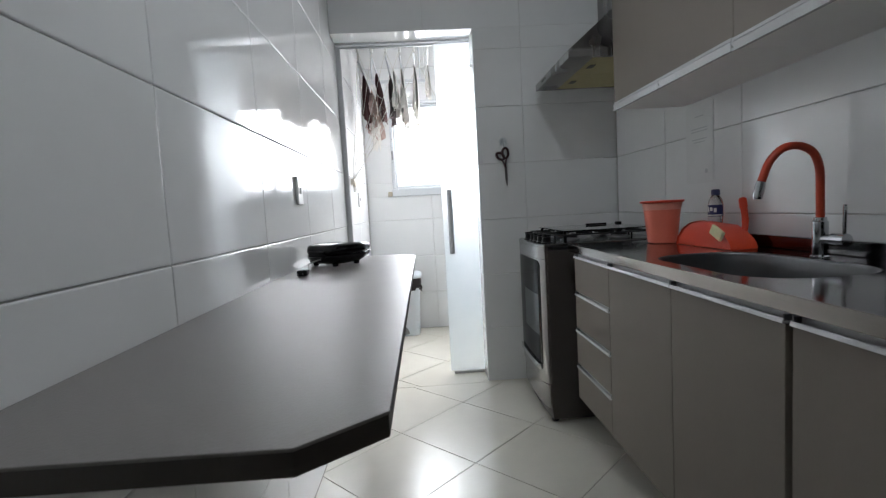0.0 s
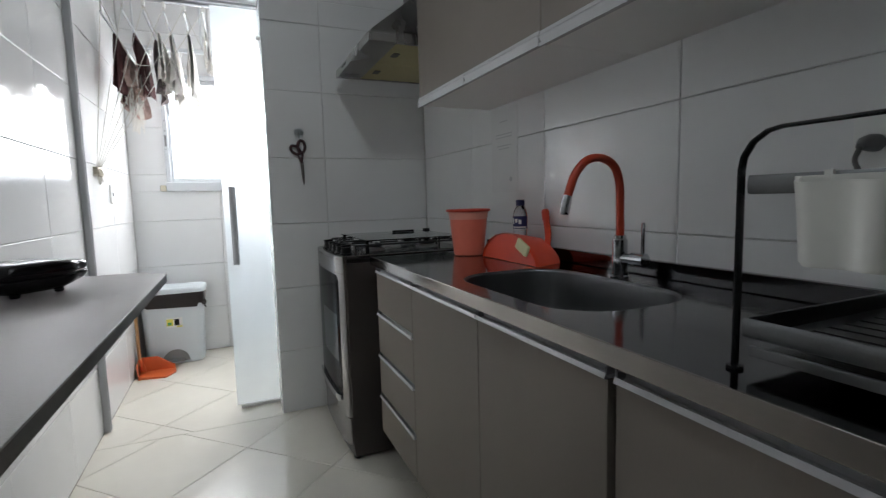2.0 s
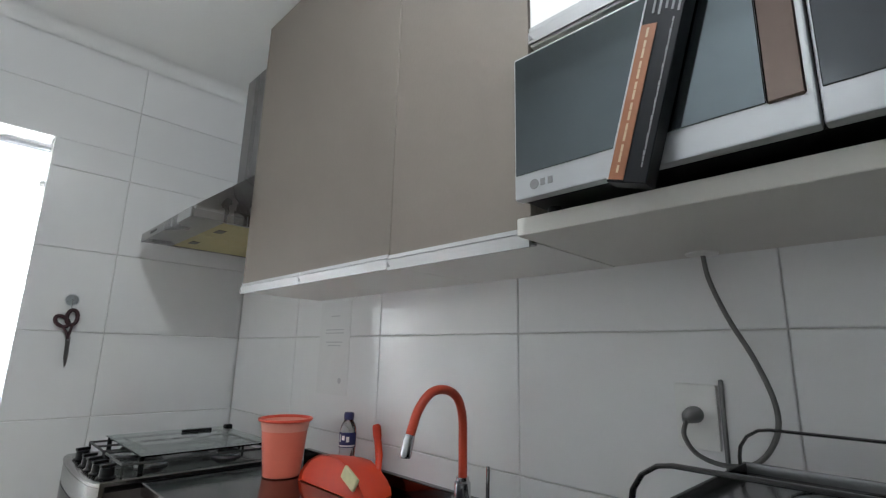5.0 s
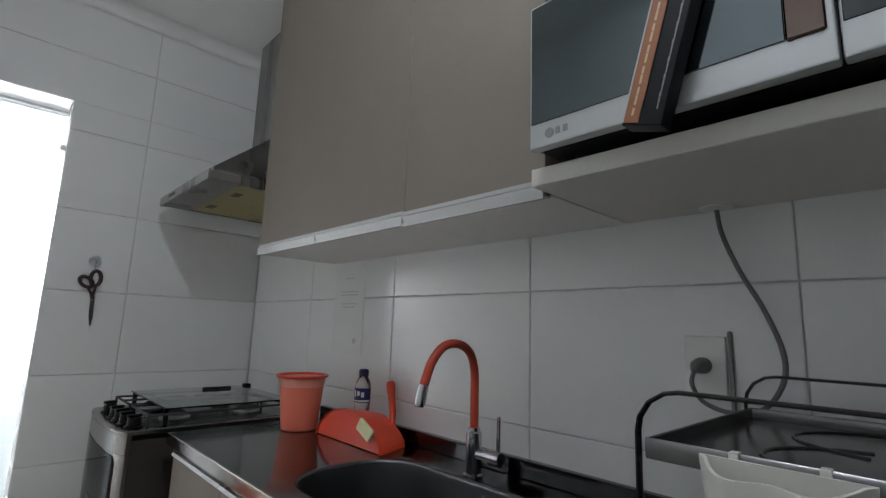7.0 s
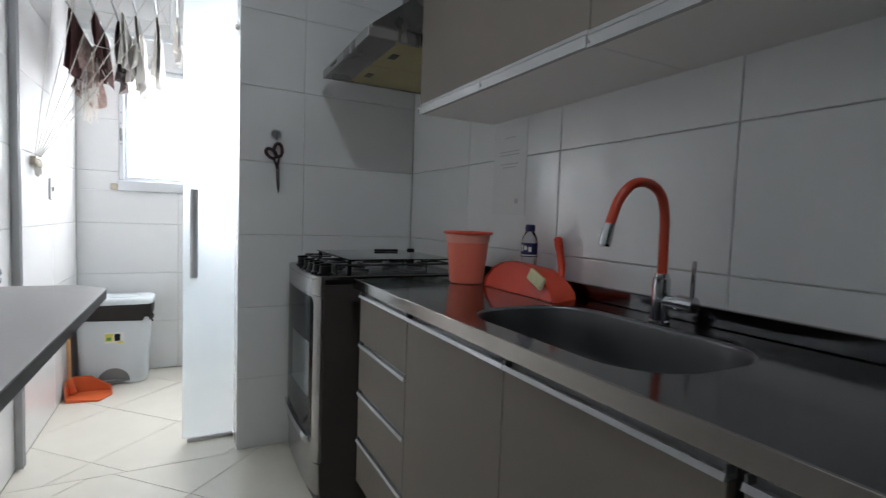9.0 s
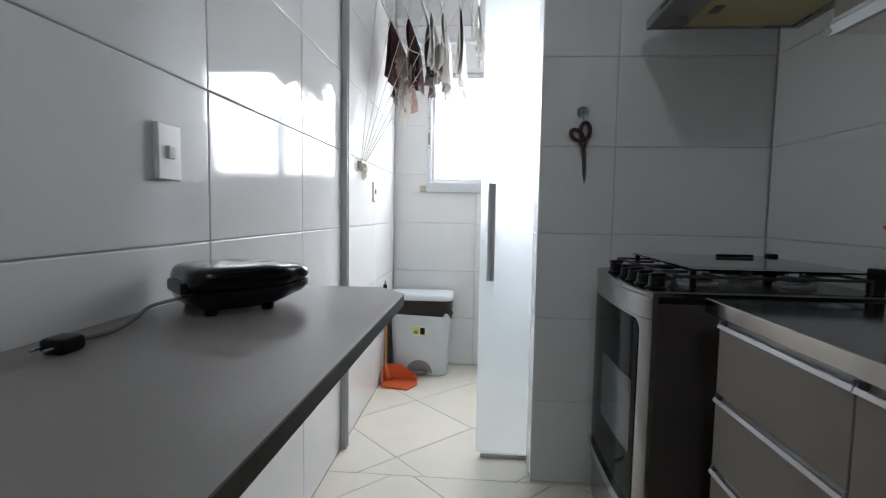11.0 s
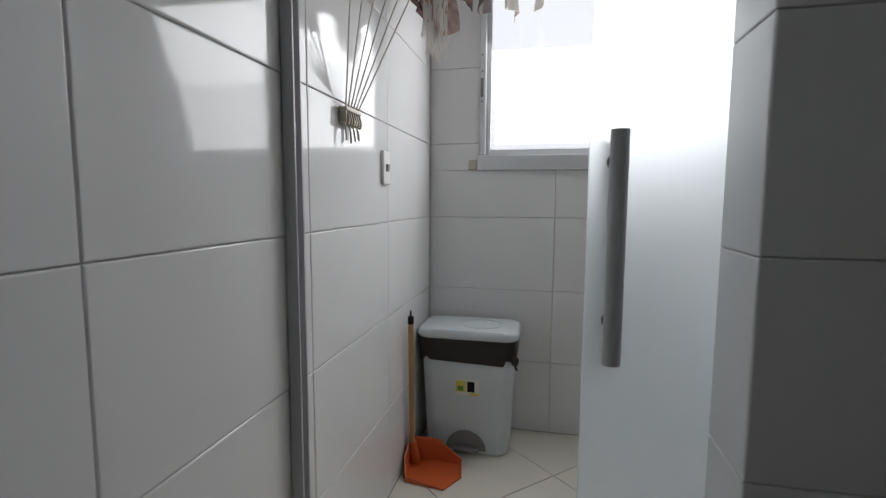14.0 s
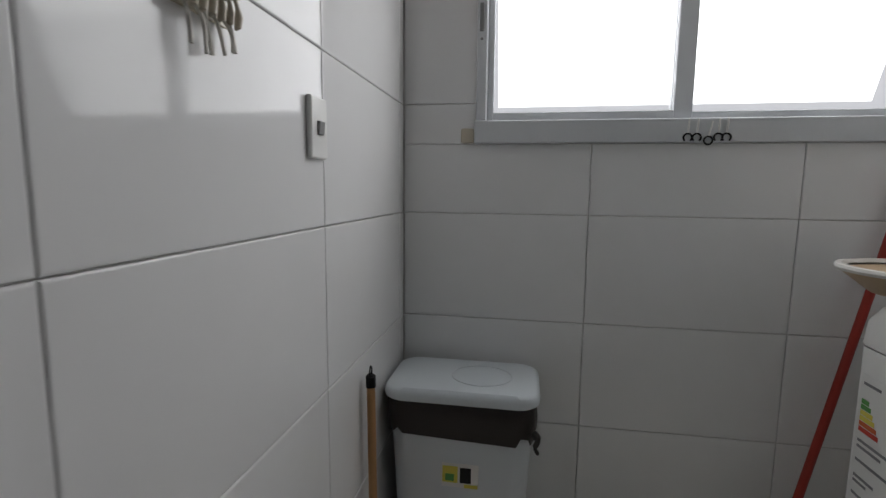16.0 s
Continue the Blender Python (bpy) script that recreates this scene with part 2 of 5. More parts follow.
def finish(bm, name, material, smooth=True):
    """Turns a bmesh into a mesh; bevels are shaded round while broad faces stay flat."""
    bmesh.ops.recalc_face_normals(bm, faces=bm.faces)
    bm.normal_update()
    normals = []
    if smooth:
        limit = math.cos(radians(40))
        areas = {f: f.calc_area() for f in bm.faces}
        for f in bm.faces:
            for v in f.verts:
                n = Vector()
                for g in v.link_faces:
                    if g.normal.dot(f.normal) > limit:
                        n += g.normal * areas[g]
                normals.append(tuple(n.normalized()) if n.length > 1e-12 else tuple(f.normal))
    me = bpy.data.meshes.new(name)
    bm.to_mesh(me)
    bm.free()
    me.materials.append(material)
    if smooth:
        me.polygons.foreach_set("use_smooth", [True] * len(me.polygons))
        me.normals_split_custom_set(normals)
    return me


def part(name, bm, material, parent, label="", smooth=True):
    """Links a bmesh, given in world metres, as one mesh under a thing or a part."""
    at = ORIGIN[parent.name]
    bmesh.ops.translate(bm, verts=bm.verts, vec=-at)
    ob = new(name, finish(bm, name, material, smooth))
    ob.parent = parent
    ORIGIN[ob.name] = at
    return tagged(ob, label)


def solo(name, bm, material, label, category, kind="", group="", at=None, smooth=True):
    """A thing of one mesh."""
    if at:
        bmesh.ops.translate(bm, verts=bm.verts, vec=-Vector(at))
    ob = new(name, finish(bm, name, material, smooth))
    if at:
        ob.location = at
    ORIGIN[ob.name] = Vector(at or (0, 0, 0))
    return tagged(ob, label, category, group, kind)


def box(x0, x1, y0, y1, z0, z1, bevel=0.0, seg=2, bm=None, m=None):
    bm = bm or bmesh.new()
    r = bmesh.ops.create_cube(bm, size=1)
    vs = r["verts"]
    for v in vs:
        v.co = Vector(((x0 + x1) / 2 + v.co.x * (x1 - x0), (y0 + y1) / 2 + v.co.y * (y1 - y0), (z0 + z1) / 2 + v.co.z * (z1 - z0)))
    if bevel:
        es = list({e for v in vs for e in v.link_edges})
        r = bmesh.ops.bevel(bm, geom=es, offset=bevel, segments=seg, affect="EDGES", profile=0.5)
        vs = list({v for f in r["faces"] for v in f.verts} | {v for v in vs if v.is_valid})
    if m:
        bmesh.ops.transform(bm, matrix=m, verts=vs)
    return bm


def rings(loops, bm=None, cap=(True, True), closed=True):
    """Skins a row of point loops of equal length."""
    bm = bm or bmesh.new()
    vs = [[bm.verts.new(p) for p in loop] for loop in loops]
    n = len(vs[0])
    for a, b in zip(vs, vs[1:]):
        for i in range(n if closed else n - 1):
            j = (i + 1) % n
            bm.faces.new((a[i], a[j], b[j], b[i]))
    if closed and cap[0]:
        bm.faces.new(vs[0][::-1])
    if closed and cap[1]:
        bm.faces.new(vs[-1])
    return bm


def lathe(profile, at, seg=24, bm=None, cap=(True, True)):
    """Turns (radius, z) pairs round the upright axis at a place."""
    x, y, z = at
    return rings([[(x + r * math.cos(2 * math.pi * i / seg), y + r * math.sin(2 * math.pi * i / seg), z + h) for i in range(seg)]
                  for r, h in profile], bm, cap)


def tube(points, r, seg=10, bm=None, flat=1.0):
    """A round bar along points; r is one radius or one a point."""
    pts = [Vector(p) for p in points]
    rs = r if isinstance(r, (list, tuple)) else [r] * len(pts)
    up = Vector((0, 0, 1)) if abs((pts[1] - pts[0]).normalized().z) < 0.9 else Vector((1, 0, 0))
    loops = []
    for i, p in enumerate(pts):
        d = (pts[min(i + 1, len(pts) - 1)] - pts[max(i - 1, 0)]).normalized()
        side = d.cross(up).normalized()
        up = side.cross(d).normalized()
        loops.append([p + rs[i] * (math.cos(2 * math.pi * k / seg) * side + flat * math.sin(2 * math.pi * k / seg) * up) for k in range(seg)])
    return rings(loops, bm)


def bend(points, steps=6):
    """A smooth line (Catmull-Rom) through points."""
    p = [Vector(q) for q in points]
    p = [2 * p[0] - p[1]] + p + [2 * p[-1] - p[-2]]
    out = []
    for i in range(1, len(p) - 2):
        for k in range(steps):
            t = k / steps
            a, b, c, d = p[i - 1:i + 3]
            out.append(0.5 * (2 * b + (c - a) * t + (2 * a - 5 * b + 4 * c - d) * t * t + (3 * b - a - 3 * c + d) * t ** 3))
    return out + [p[-2]]


def rrect(cx, cy, w, d, r, z, n=5):
    """A rounded rectangle as a loop of points at height z."""
    out = []
    for sx, sy, a0 in ((1, 1, 0), (-1, 1, 90), (-1, -1, 180), (1, -1, 270)):
        for k in range(n + 1):
            a = radians(a0 + 90 * k / n)
            out.append((cx + sx * (w / 2 - r) + r * math.cos(a), cy + sy * (d / 2 - r) + r * math.sin(a), z))
    return out


def prism(outline, z0, z1, bevel=0.0):
    bm = bmesh.new()
    f = bm.faces.new([bm.verts.new((x, y, z0)) for x, y in outline])
    r = bmesh.ops.extrude_face_region(bm, geom=[f])
    bmesh.ops.translate(bm, verts=[v for v in r["geom"] if isinstance(v, bmesh.types.BMVert)], vec=(0, 0, z1 - z0))
    if bevel:
        bmesh.ops.bevel(bm, geom=list(bm.edges), offset=bevel, segments=2, affect="EDGES", profile=0.5)
    return bm


def spun(bm, m):
    bmesh.ops.transform(bm, matrix=m, verts=bm.verts)
    return bm


# ---- setting: slabs ----
KW, BACK_Y, LW_X = 1.655, 4.452, 1.72
PIL_Y, PIL_T, OPEN_X, OPEN_Z = 3.0, 0.155, 0.818, 2.10
REAR = -1.30
D = 0.006   # thickness of a tile's face over the wall behind it

WALLS = {}


def wall(name, label, *boxes):
    bm = bmesh.new()
    for b in boxes:
        box(*b, bm=bm)
    WALLS[name] = solo(name, bm, GROUT, label, "wall", kind="structure", smooth=False)
    return WALLS[name]


wall("wall_west", "long wall of white glazed ceramic tiles", (-0.15, -D, REAR - 0.15, BACK_Y + 0.15, 0, 2.70))
wall("wall_east", "kitchen wall of white glazed tiles over the counter", (KW + D, KW + 0.15, REAR - 0.15, PIL_Y + D, 0, 2.70))
wall("wall_middle", "tiled wall between kitchen and laundry with an open doorway",
     (OPEN_X + D, LW_X + 0.15, PIL_Y + D, PIL_Y + PIL_T, 0, 2.70), (-D, OPEN_X + D, PIL_Y + D, PIL_Y + PIL_T, OPEN_Z + D, 2.70))
WX0, WX1, WZ0, WZ1 = 0.226, 1.43, 1.20, 2.03
wall("wall_north", "laundry wall of white glazed tiles with a wide window",
     (-D, WX0, BACK_Y + D, BACK_Y + 0.15, 0, 2.70), (WX1, LW_X + 0.15, BACK_Y + D, BACK_Y + 0.15, 0, 2.70),
     (WX0, WX1, BACK_Y + D, BACK_Y + 0.15, 0, WZ0), (WX0, WX1, BACK_Y + D, BACK_Y + 0.15, WZ1, 2.70))
bm = box(LW_X, LW_X + 0.15, PIL_Y + PIL_T, BACK_Y + D, 0, 2.70)
solo("wall_laundry", bm, PLASTER, "plain white side wall of the laundry", "wall", kind="structure")
# unseen unlit room added behind the kitchen's open end to cut bounced light
R0, RXA, RXB = -6.0, -1.8, 4.2
bm = bmesh.new()
box(RXA, RXB, R0 - 0.15, R0, 0, 2.70, bm=bm)
box(RXA - 0.15, RXA, R0 - 0.15, REAR, 0, 2.70, bm=bm)
box(RXB, RXB + 0.15, R0 - 0.15, REAR, 0, 2.70, bm=bm)
box(RXA, -0.151, REAR - 0.15, REAR, 0, 2.70, bm=bm)
box(KW + 0.151, RXB, REAR - 0.15, REAR, 0, 2.70, bm=bm)
solo("wall_south", bm, PLASTER, "plain walls of an unseen room added to cut bounced light", "wall", kind="structure")
solo("floor_room", box(RXA, RXB, R0, REAR - 0.151, -0.20, 0.0), FLOOR, "plain cream floor of the unseen added room", "floor", kind="structure")
solo("ceiling_room", box(RXA, RXB, R0, REAR - 0.001, WALL_H + 0.001, WALL_H + 0.11), PLASTER, "plain white ceiling of the unseen added room", "ceiling", kind="structure")
bm = box(-0.15, LW_X + 0.15, REAR - 0.15, BACK_Y + 0.15, -0.20, -0.004)
FLOOR_OB = solo("floor", bm, FGROUT, "cream polished floor tiles laid on the diagonal", "floor", kind="structure", smooth=False)
bm = box(-D, KW + D, REAR, PIL_Y + D, WALL_H, WALL_H + 0.11)
solo("ceiling", bm, PLASTER, "white painted kitchen ceiling", "ceiling", kind="structure")
bm = box(-D, LW_X, PIL_Y + PIL_T, BACK_Y + D, LAUNDRY_H, LAUNDRY_H + 0.18)
solo("ceiling_laundry", bm, PLASTER, "white painted laundry ceiling", "ceiling", kind="structure")
C = 0.055
arc = [(C * (1 - math.cos(radians(a))), C * (1 - math.sin(radians(a)))) for a in (0, 15, 30, 45, 60, 75, 90)]   # (out from the wall, down from the ceiling)
cove = [(0.0012, C + 0.004)] + [(u + 0.0012, v + 0.001) for u, v in arc] + [(C + 0.004, 0.001), (0.0012, 0.001)]
bm = rings([[(x, PIL_Y - u, WALL_H - v) for u, v in cove] for x in (0.002, KW - 0.002)])
rings([[(KW - u, y, WALL_H - v) for u, v in cove] for y in (REAR, PIL_Y - 0.062)], bm)
rings([[(u, y, WALL_H - v) for u, v in cove] for y in (REAR, PIL_Y - 0.062)], bm)
solo("trim", bm, PLASTER, "white plaster cove under the kitchen ceiling", "cornice", kind="structure")
bm = bmesh.new()
box(-6, 8, 11.0, 11.1, -6, 9, bm=bm)
solo("backdrop", bm, OUTSIDE, "bright hazy distance outside the window", "backdrop", kind="structure", smooth=False)

# window
win = thing("window_1", "white aluminium sliding window with bright clear panes", "window", (WX0, BACK_Y, WZ0), kind="structure")
bm = bmesh.new()
FY0, FY1 = BACK_Y - 0.018, BACK_Y + 0.075
box(WX0, WX0 + 0.030, FY0, FY1, WZ0 + 0.068, WZ1, 0.003, 1, bm)
box(WX1 - 0.030, WX1, FY0, FY1, WZ0 + 0.068, WZ1, 0.003, 1, bm)
box(WX0 + 0.030, WX1 - 0.030, FY0, FY1, WZ1 - 0.03, WZ1, 0.003, 1, bm)
part("window_frame", bm, ALUW, win)
bm = box(WX0 - 0.004, WX1 + 0.004, FY0 - 0.012, FY1, WZ0, WZ0 + 0.066, 0.005, 2)
part("window_sill", bm, ALUW, win, "wide white painted sill profile")
for k, (a, b, yy) in enumerate(((WX0 + 0.030, 0.837, BACK_Y + 0.012), (0.786, WX1 - 0.030, BACK_Y + 0.040))):
    bm = bmesh.new()
    z0, z1 = WZ0 + 0.068, WZ1 - 0.031
    lw = 0.019 if k == 0 else 0.05
    box(a, a + lw, yy, yy + 0.025, z0, z1, 0.002, 1, bm)
    box(b - 0.05, b, yy, yy + 0.025, z0, z1, 0.002, 1, bm)
    box(a + lw, b - 0.05, yy, yy + 0.025, z0, z0 + 0.026, 0.002, 1, bm)
    box(a + lw, b - 0.05, yy, yy + 0.025, z1 - 0.026, z1, 0.002, 1, bm)
    sash = part("sash", bm, ALUW, win)
    bm = box(a + lw, b - 0.05, yy + 0.010, yy + 0.015, z0 + 0.026, z1 - 0.026)
    pane = part("pane", bm, GLASS, sash, smooth=False)
    pane.visible_shadow = False
bm = box(WX0 + 0.007, WX0 + 0.020, FY0 - 0.004, FY0 - 0.0002, 1.52, 1.60, 0.002, 1)
latch = part("latch", bm, GREYP, win, "grey catch")
bm = bmesh.new()
for z in (1.50, 1.63, 1.70):
    box(WX0 + 0.010, WX0 + 0.018, FY0 - 0.003, FY0 - 0.0002, z - 0.004, z + 0.004, 0.0015, 1, bm)
part("screw", bm, GREYP, win)
solo("window_stop", box(WX0 - 0.045, WX0 - 0.0045, BACK_Y - 0.022, BACK_Y - 0.0005, WZ0 + 0.002, WZ0 + 0.045, 0.006, 2), BEIGE,
     "small beige plastic block beside the window sill", "stopper")

# ---- sliding glass door ----
GX0, GX1, GY = 0.601, 1.46, 3.172
door = thing("door_1", "frosted glass sliding door, pushed open behind the tiled wall", "door", (GX0, GY, 0), kind="structure")
bm = box(GX0, GX1, GY, GY + 0.008, 0.022, 2.078, 0.0015, 1)
pane = part("pane", bm, FROST, door, "frosted glass leaf")
bm = box(GX0 + 0.02, GX1, GY - 0.010, GY + 0.018, 0.004, 0.022, 0.002, 1)
part("bottom_rail", bm, ALU, door, "aluminium bottom rail")
bm = bmesh.new()
for face, out in ((GY, -1), (GY + 0.008, 1)):
    yb = face + out * 0.060
    handle = part("handle", tube([(0.645, yb, 0.786), (0.645, yb, 0.7868), (0.645, yb, 1.1832), (0.645, yb, 1.184)], [0.0148, 0.0155, 0.0155, 0.0148], 20), CHANNEL, door, "long grey metal bar handle")
    for z in (0.850, 1.135):
        bm = tube([(0.645, face + out * 0.0005, z), (0.645, face + out * 0.006, z), (0.645, face + out * 0.0065, z), (0.645, face + out * 0.050, z)], [0.0135, 0.0135, 0.0095, 0.0095], 16)
        part("standoff", bm, CHROME, handle, "chrome standoff")
ch = thing("door_channel", "grey aluminium upright channel on the tiled wall", "door frame", (0.0, 3.17, 0), kind="structure")
bm = bmesh.new()
box(0.0015, 0.028, 3.168, 3.174, 0.002, 2.07, 0.001, 1, bm)
box(0.0015, 0.028, 3.196, 3.202, 0.002, 2.07, 0.001, 1, bm)
box(0.0015, 0.010, 3.174, 3.196, 0.002, 2.07, bm=bm)
part("channel", bm, CHANNEL, ch)
tr = thing("door_track", "white aluminium sliding track under the lintel", "door track", (0.75, 3.18, 2.06), kind="structure")
bm = bmesh.new()
box(0.002, 1.60, 3.1565, 3.162, 2.086, 2.0985, 0.001, 1, bm)
box(0.002, 1.60, 3.162, 3.205, 2.090, 2.0985, 0.001, 1, bm)
box(0.002, 1.60, 3.200, 3.205, 2.080, 2.090, bm=bm)
part("track", bm, ALUW, tr)
solo("door_bumper", lathe([(0.013, 0), (0.013, 0.010), (0.009, 0.016)], (0, 0, 0), 14), WHITEP,
     "small white rubber bumper on the wall edge", "bumper").matrix_world = pose(OPEN_X - 0.0005, 3.05, 1.905, 0, -90, 0)

# ---- wall-hung table ----
T = 0.877
table = thing("wall_table", "narrow taupe laminate breakfast bar fixed to the tiled wall", "table", (0.2, 1.4, T - 0.026))
outline = [(0.001, 0.512), (0.352, 0.508), (0.428, 0.570), (0.432, 2.205), (0.362, 2.285), (0.001, 2.288)]
bm = prism(outline, T - 0.004, T, 0.0012)
part("tabletop", bm, TABLE, table)
bm = prism([(0.0012, 0.514), (0.351, 0.510), (0.4265, 0.5715), (0.4305, 2.204), (0.361, 2.2835), (0.0012, 2.2865)], T - 0.027, T - 0.0042, 0.0008)
part("edge_band", bm, EDGE, table, "dark brown edge band")
for y in (0.85, 1.90):
    bm = bmesh.new()
    box(0.001, 0.30, y, y + 0.03, T - 0.031, T - 0.0275, bm=bm)
    box(0.001, 0.005, y, y + 0.03, T - 0.20, T - 0.031, bm=bm)
    tube([(0.008, y + 0.015, T - 0.19), (0.24, y + 0.015, T - 0.034)], 0.006, 8, bm)
    part("bracket", bm, WHITEP, table, "white steel wall bracket")

# ---- sandwich maker on the table ----
GM = pose(0.132, 1.998, T, 0, 0, 47)
gr = thing("sandwich_maker", "glossy black closed sandwich maker with a loop handle", "sandwich maker", (0.132, 1.998, T))


def maker_loop(s, z, lift=0.0):
    """The plan of the appliance: a rounded square drawn out into a tapering grip; lift raises the grip's end."""
    half = [(-0.092, 0.0), (-0.091, -0.055), (-0.078, -0.082), (-0.050, -0.090), (0.030, -0.090), (0.074, -0.080), (0.104, -0.060), (0.130, -0.045), (0.146, -0.026), (0.151, 0.0)]
    line = bend([(x, y, 0) for x, y in half] + [(x, -y, 0) for x, y in half[-2:0:-1]] + [(half[0][0], half[0][1], 0)], 3)[:-1]
    return [GM @ Vector((0.01 + (p.x - 0.01) * s, p.y * s, z + lift * max(0.0, (p.x - 0.055) / 0.09))) for p in line]


bm = rings([maker_loop(0.80, 0.010, 0.014), maker_loop(0.93, 0.018, 0.011), maker_loop(0.99, 0.032, 0.005), maker_loop(0.99, 0.042, 0.004), maker_loop(0.96, 0.0445, 0.004)])
part("lower_shell", bm, GLOSSBLACK, gr, "glossy black lower shell with its half of the grip")
bm = rings([maker_loop(0.97, 0.0475, 0.004), maker_loop(1.0, 0.054, 0.003), maker_loop(0.995, 0.064, 0.0), maker_loop(0.96, 0.075, -0.004), maker_loop(0.88, 0.0815, -0.006), maker_loop(0.72, 0.084, -0.006), maker_loop(0.40, 0.0855, -0.006)])
part("upper_shell", bm, GLOSSBLACK, gr, "glossy black lid with its half of the grip")
part("hinge", spun(box(-0.099, -0.088, -0.045, 0.045, 0.036, 0.058, 0.004, 2), GM), BLACK, gr)
for sx in (-0.055, 0.045):
    for sy in (-0.060, 0.060):
        p = GM @ Vector((sx, sy, 0))
        part("foot", lathe([(0.009, 0.0005), (0.011, 0.003), (0.012, 0.018)], p, 10), BLACK, gr)
pts = [GM @ Vector((-0.088, -0.02, 0.03))] + [Vector(p) for p in ((0.052, 1.885, T + 0.020), (0.058, 1.840, T + 0.010), (0.072, 1.780, T + 0.006), (0.066, 1.73, T + 0.006), (0.074, 1.705, T + 0.012))]
part("cord", tube(bend(pts), 0.0032, 8), CABLE, gr, "thin grey power cord")
plug = part("plug", box(0.058, 0.092, 1.668, 1.706, T + 0.0006, T + 0.021, 0.006, 2), BLACK, gr, "black mains plug")
bm = bmesh.new()
for dx in (-0.008, 0.008):
    tube([(0.075 + dx, 1.669, T + 0.011), (0.075 + dx, 1.650, T + 0.011)], 0.002, 8, bm)
part("pin", bm, CHROME, plug)

# ---- worktop with sink ----
CT, CX0, CY1, CY0 = 0.876, 1.118, 2.262, -0.60
top = thing("worktop", "stainless steel worktop with a moulded-in sink bowl", "worktop", (1.4, 1.0, CT))
OUTER = [(x, y) for x, y, _ in rrect((CX0 + 0.008 + KW - 0.001) / 2, (CY0 + CY1) / 2, KW - 0.009 - CX0, CY1 - CY0, 0.0005, 0, 8)]


def sink_loop(grow, z):
    """The sink's rim, moved outwards by a few millimetres or inwards into the bowl."""
    return [(x, y, z) for x, y, _ in rrect(1.357, 1.388, 0.335 + 2 * grow, 0.545 + 2 * grow, max(0.03, 0.125 + grow), 0, 8)]


bm = rings([[(x, y, CT - 0.022) for x, y in OUTER], [(x, y, CT) for x, y in OUTER], sink_loop(0.006, CT), sink_loop(0.0045, CT - 0.0003)], cap=(False, False))
# slab and upstand take the darkened steel, the lip the lightened one
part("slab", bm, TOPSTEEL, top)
lip = CT - 0.030
bm = bmesh.new()
box(CX0, CX0 + 0.0075, CY0, CY1, lip, CT + 0.003, 0.0022, 3, bm)
part("front_lip", bm, LIP, top, "folded front edge, its bright reflection put into a lighter colour")
bm = box(CX0 + 0.0078, CX0 + 0.030, CY0, CY1, lip - 0.001, lip + 0.002)
part("lip_return", bm, SINKM, top, "folded-back underside of the front edge")
bm = box(KW - 0.022, KW - 0.001, CY0, CY1 - 0.01, CT + 0.0005, CT + 0.042, 0.002, 1)
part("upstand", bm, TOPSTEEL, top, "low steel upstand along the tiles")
bm = rings([sink_loop(0.0044, CT - 0.0004), sink_loop(0.0015, CT - 0.0012), sink_loop(-0.0012, CT - 0.0034), sink_loop(-0.0028, CT - 0.0075), sink_loop(-0.006, CT - 0.050), sink_loop(-0.012, CT - 0.105),
            sink_loop(-0.020, CT - 0.130), sink_loop(-0.034, CT - 0.146), sink_loop(-0.056, CT - 0.153), sink_loop(-0.12, CT - 0.156)], cap=(False, True))
bowl = part("sink_bowl", bm, SINKM, top, "satin steel sink bowl")
part("drain", lathe([(0.040, -0.1555), (0.038, -0.1535), (0.026, -0.154), (0.022, -0.160)], (1.357, 1.388, CT), 20), CHROME, bowl)

# ---- base units ----
FX = 1.130          # face of the fronts
GAP = 0.003
KICK = 0.19


def handle_strip(y0, y1, z, parent):
    """An aluminium finger-pull along the upper edge of a front: a bright strip before a hollow channel."""
    sec = [(FX - 0.0040, z), (FX - 0.0062, z + 0.0010), (FX - 0.0062, z + 0.0020), (FX - 0.0030, z + 0.0095), (FX - 0.0022, z + 0.0095), (FX - 0.0012, z + 0.0045), (FX + 0.0030, z + 0.0020), (FX + 0.0130, z + 0.0022),
           (FX + 0.0155, z + 0.0045), (FX + 0.0165, z + 0.0190), (FX + 0.0180, z + 0.0190), (FX + 0.0180, z)]
    h = part("handle", rings([[(x, y, zz) for x, zz in sec] for y in (y0, y1)]), ALUD, parent, "aluminium finger-pull strip")
    for a, b in ((y0 + 0.0002, y0 + 0.004), (y1 - 0.004, y1 - 0.0002)):
        part("end_cap", box(FX - 0.0018, FX + 0.0152, a, b, z + 0.0052, z + 0.0185, 0.001, 1), GREYP, h, "dark plastic end cap")
    return h


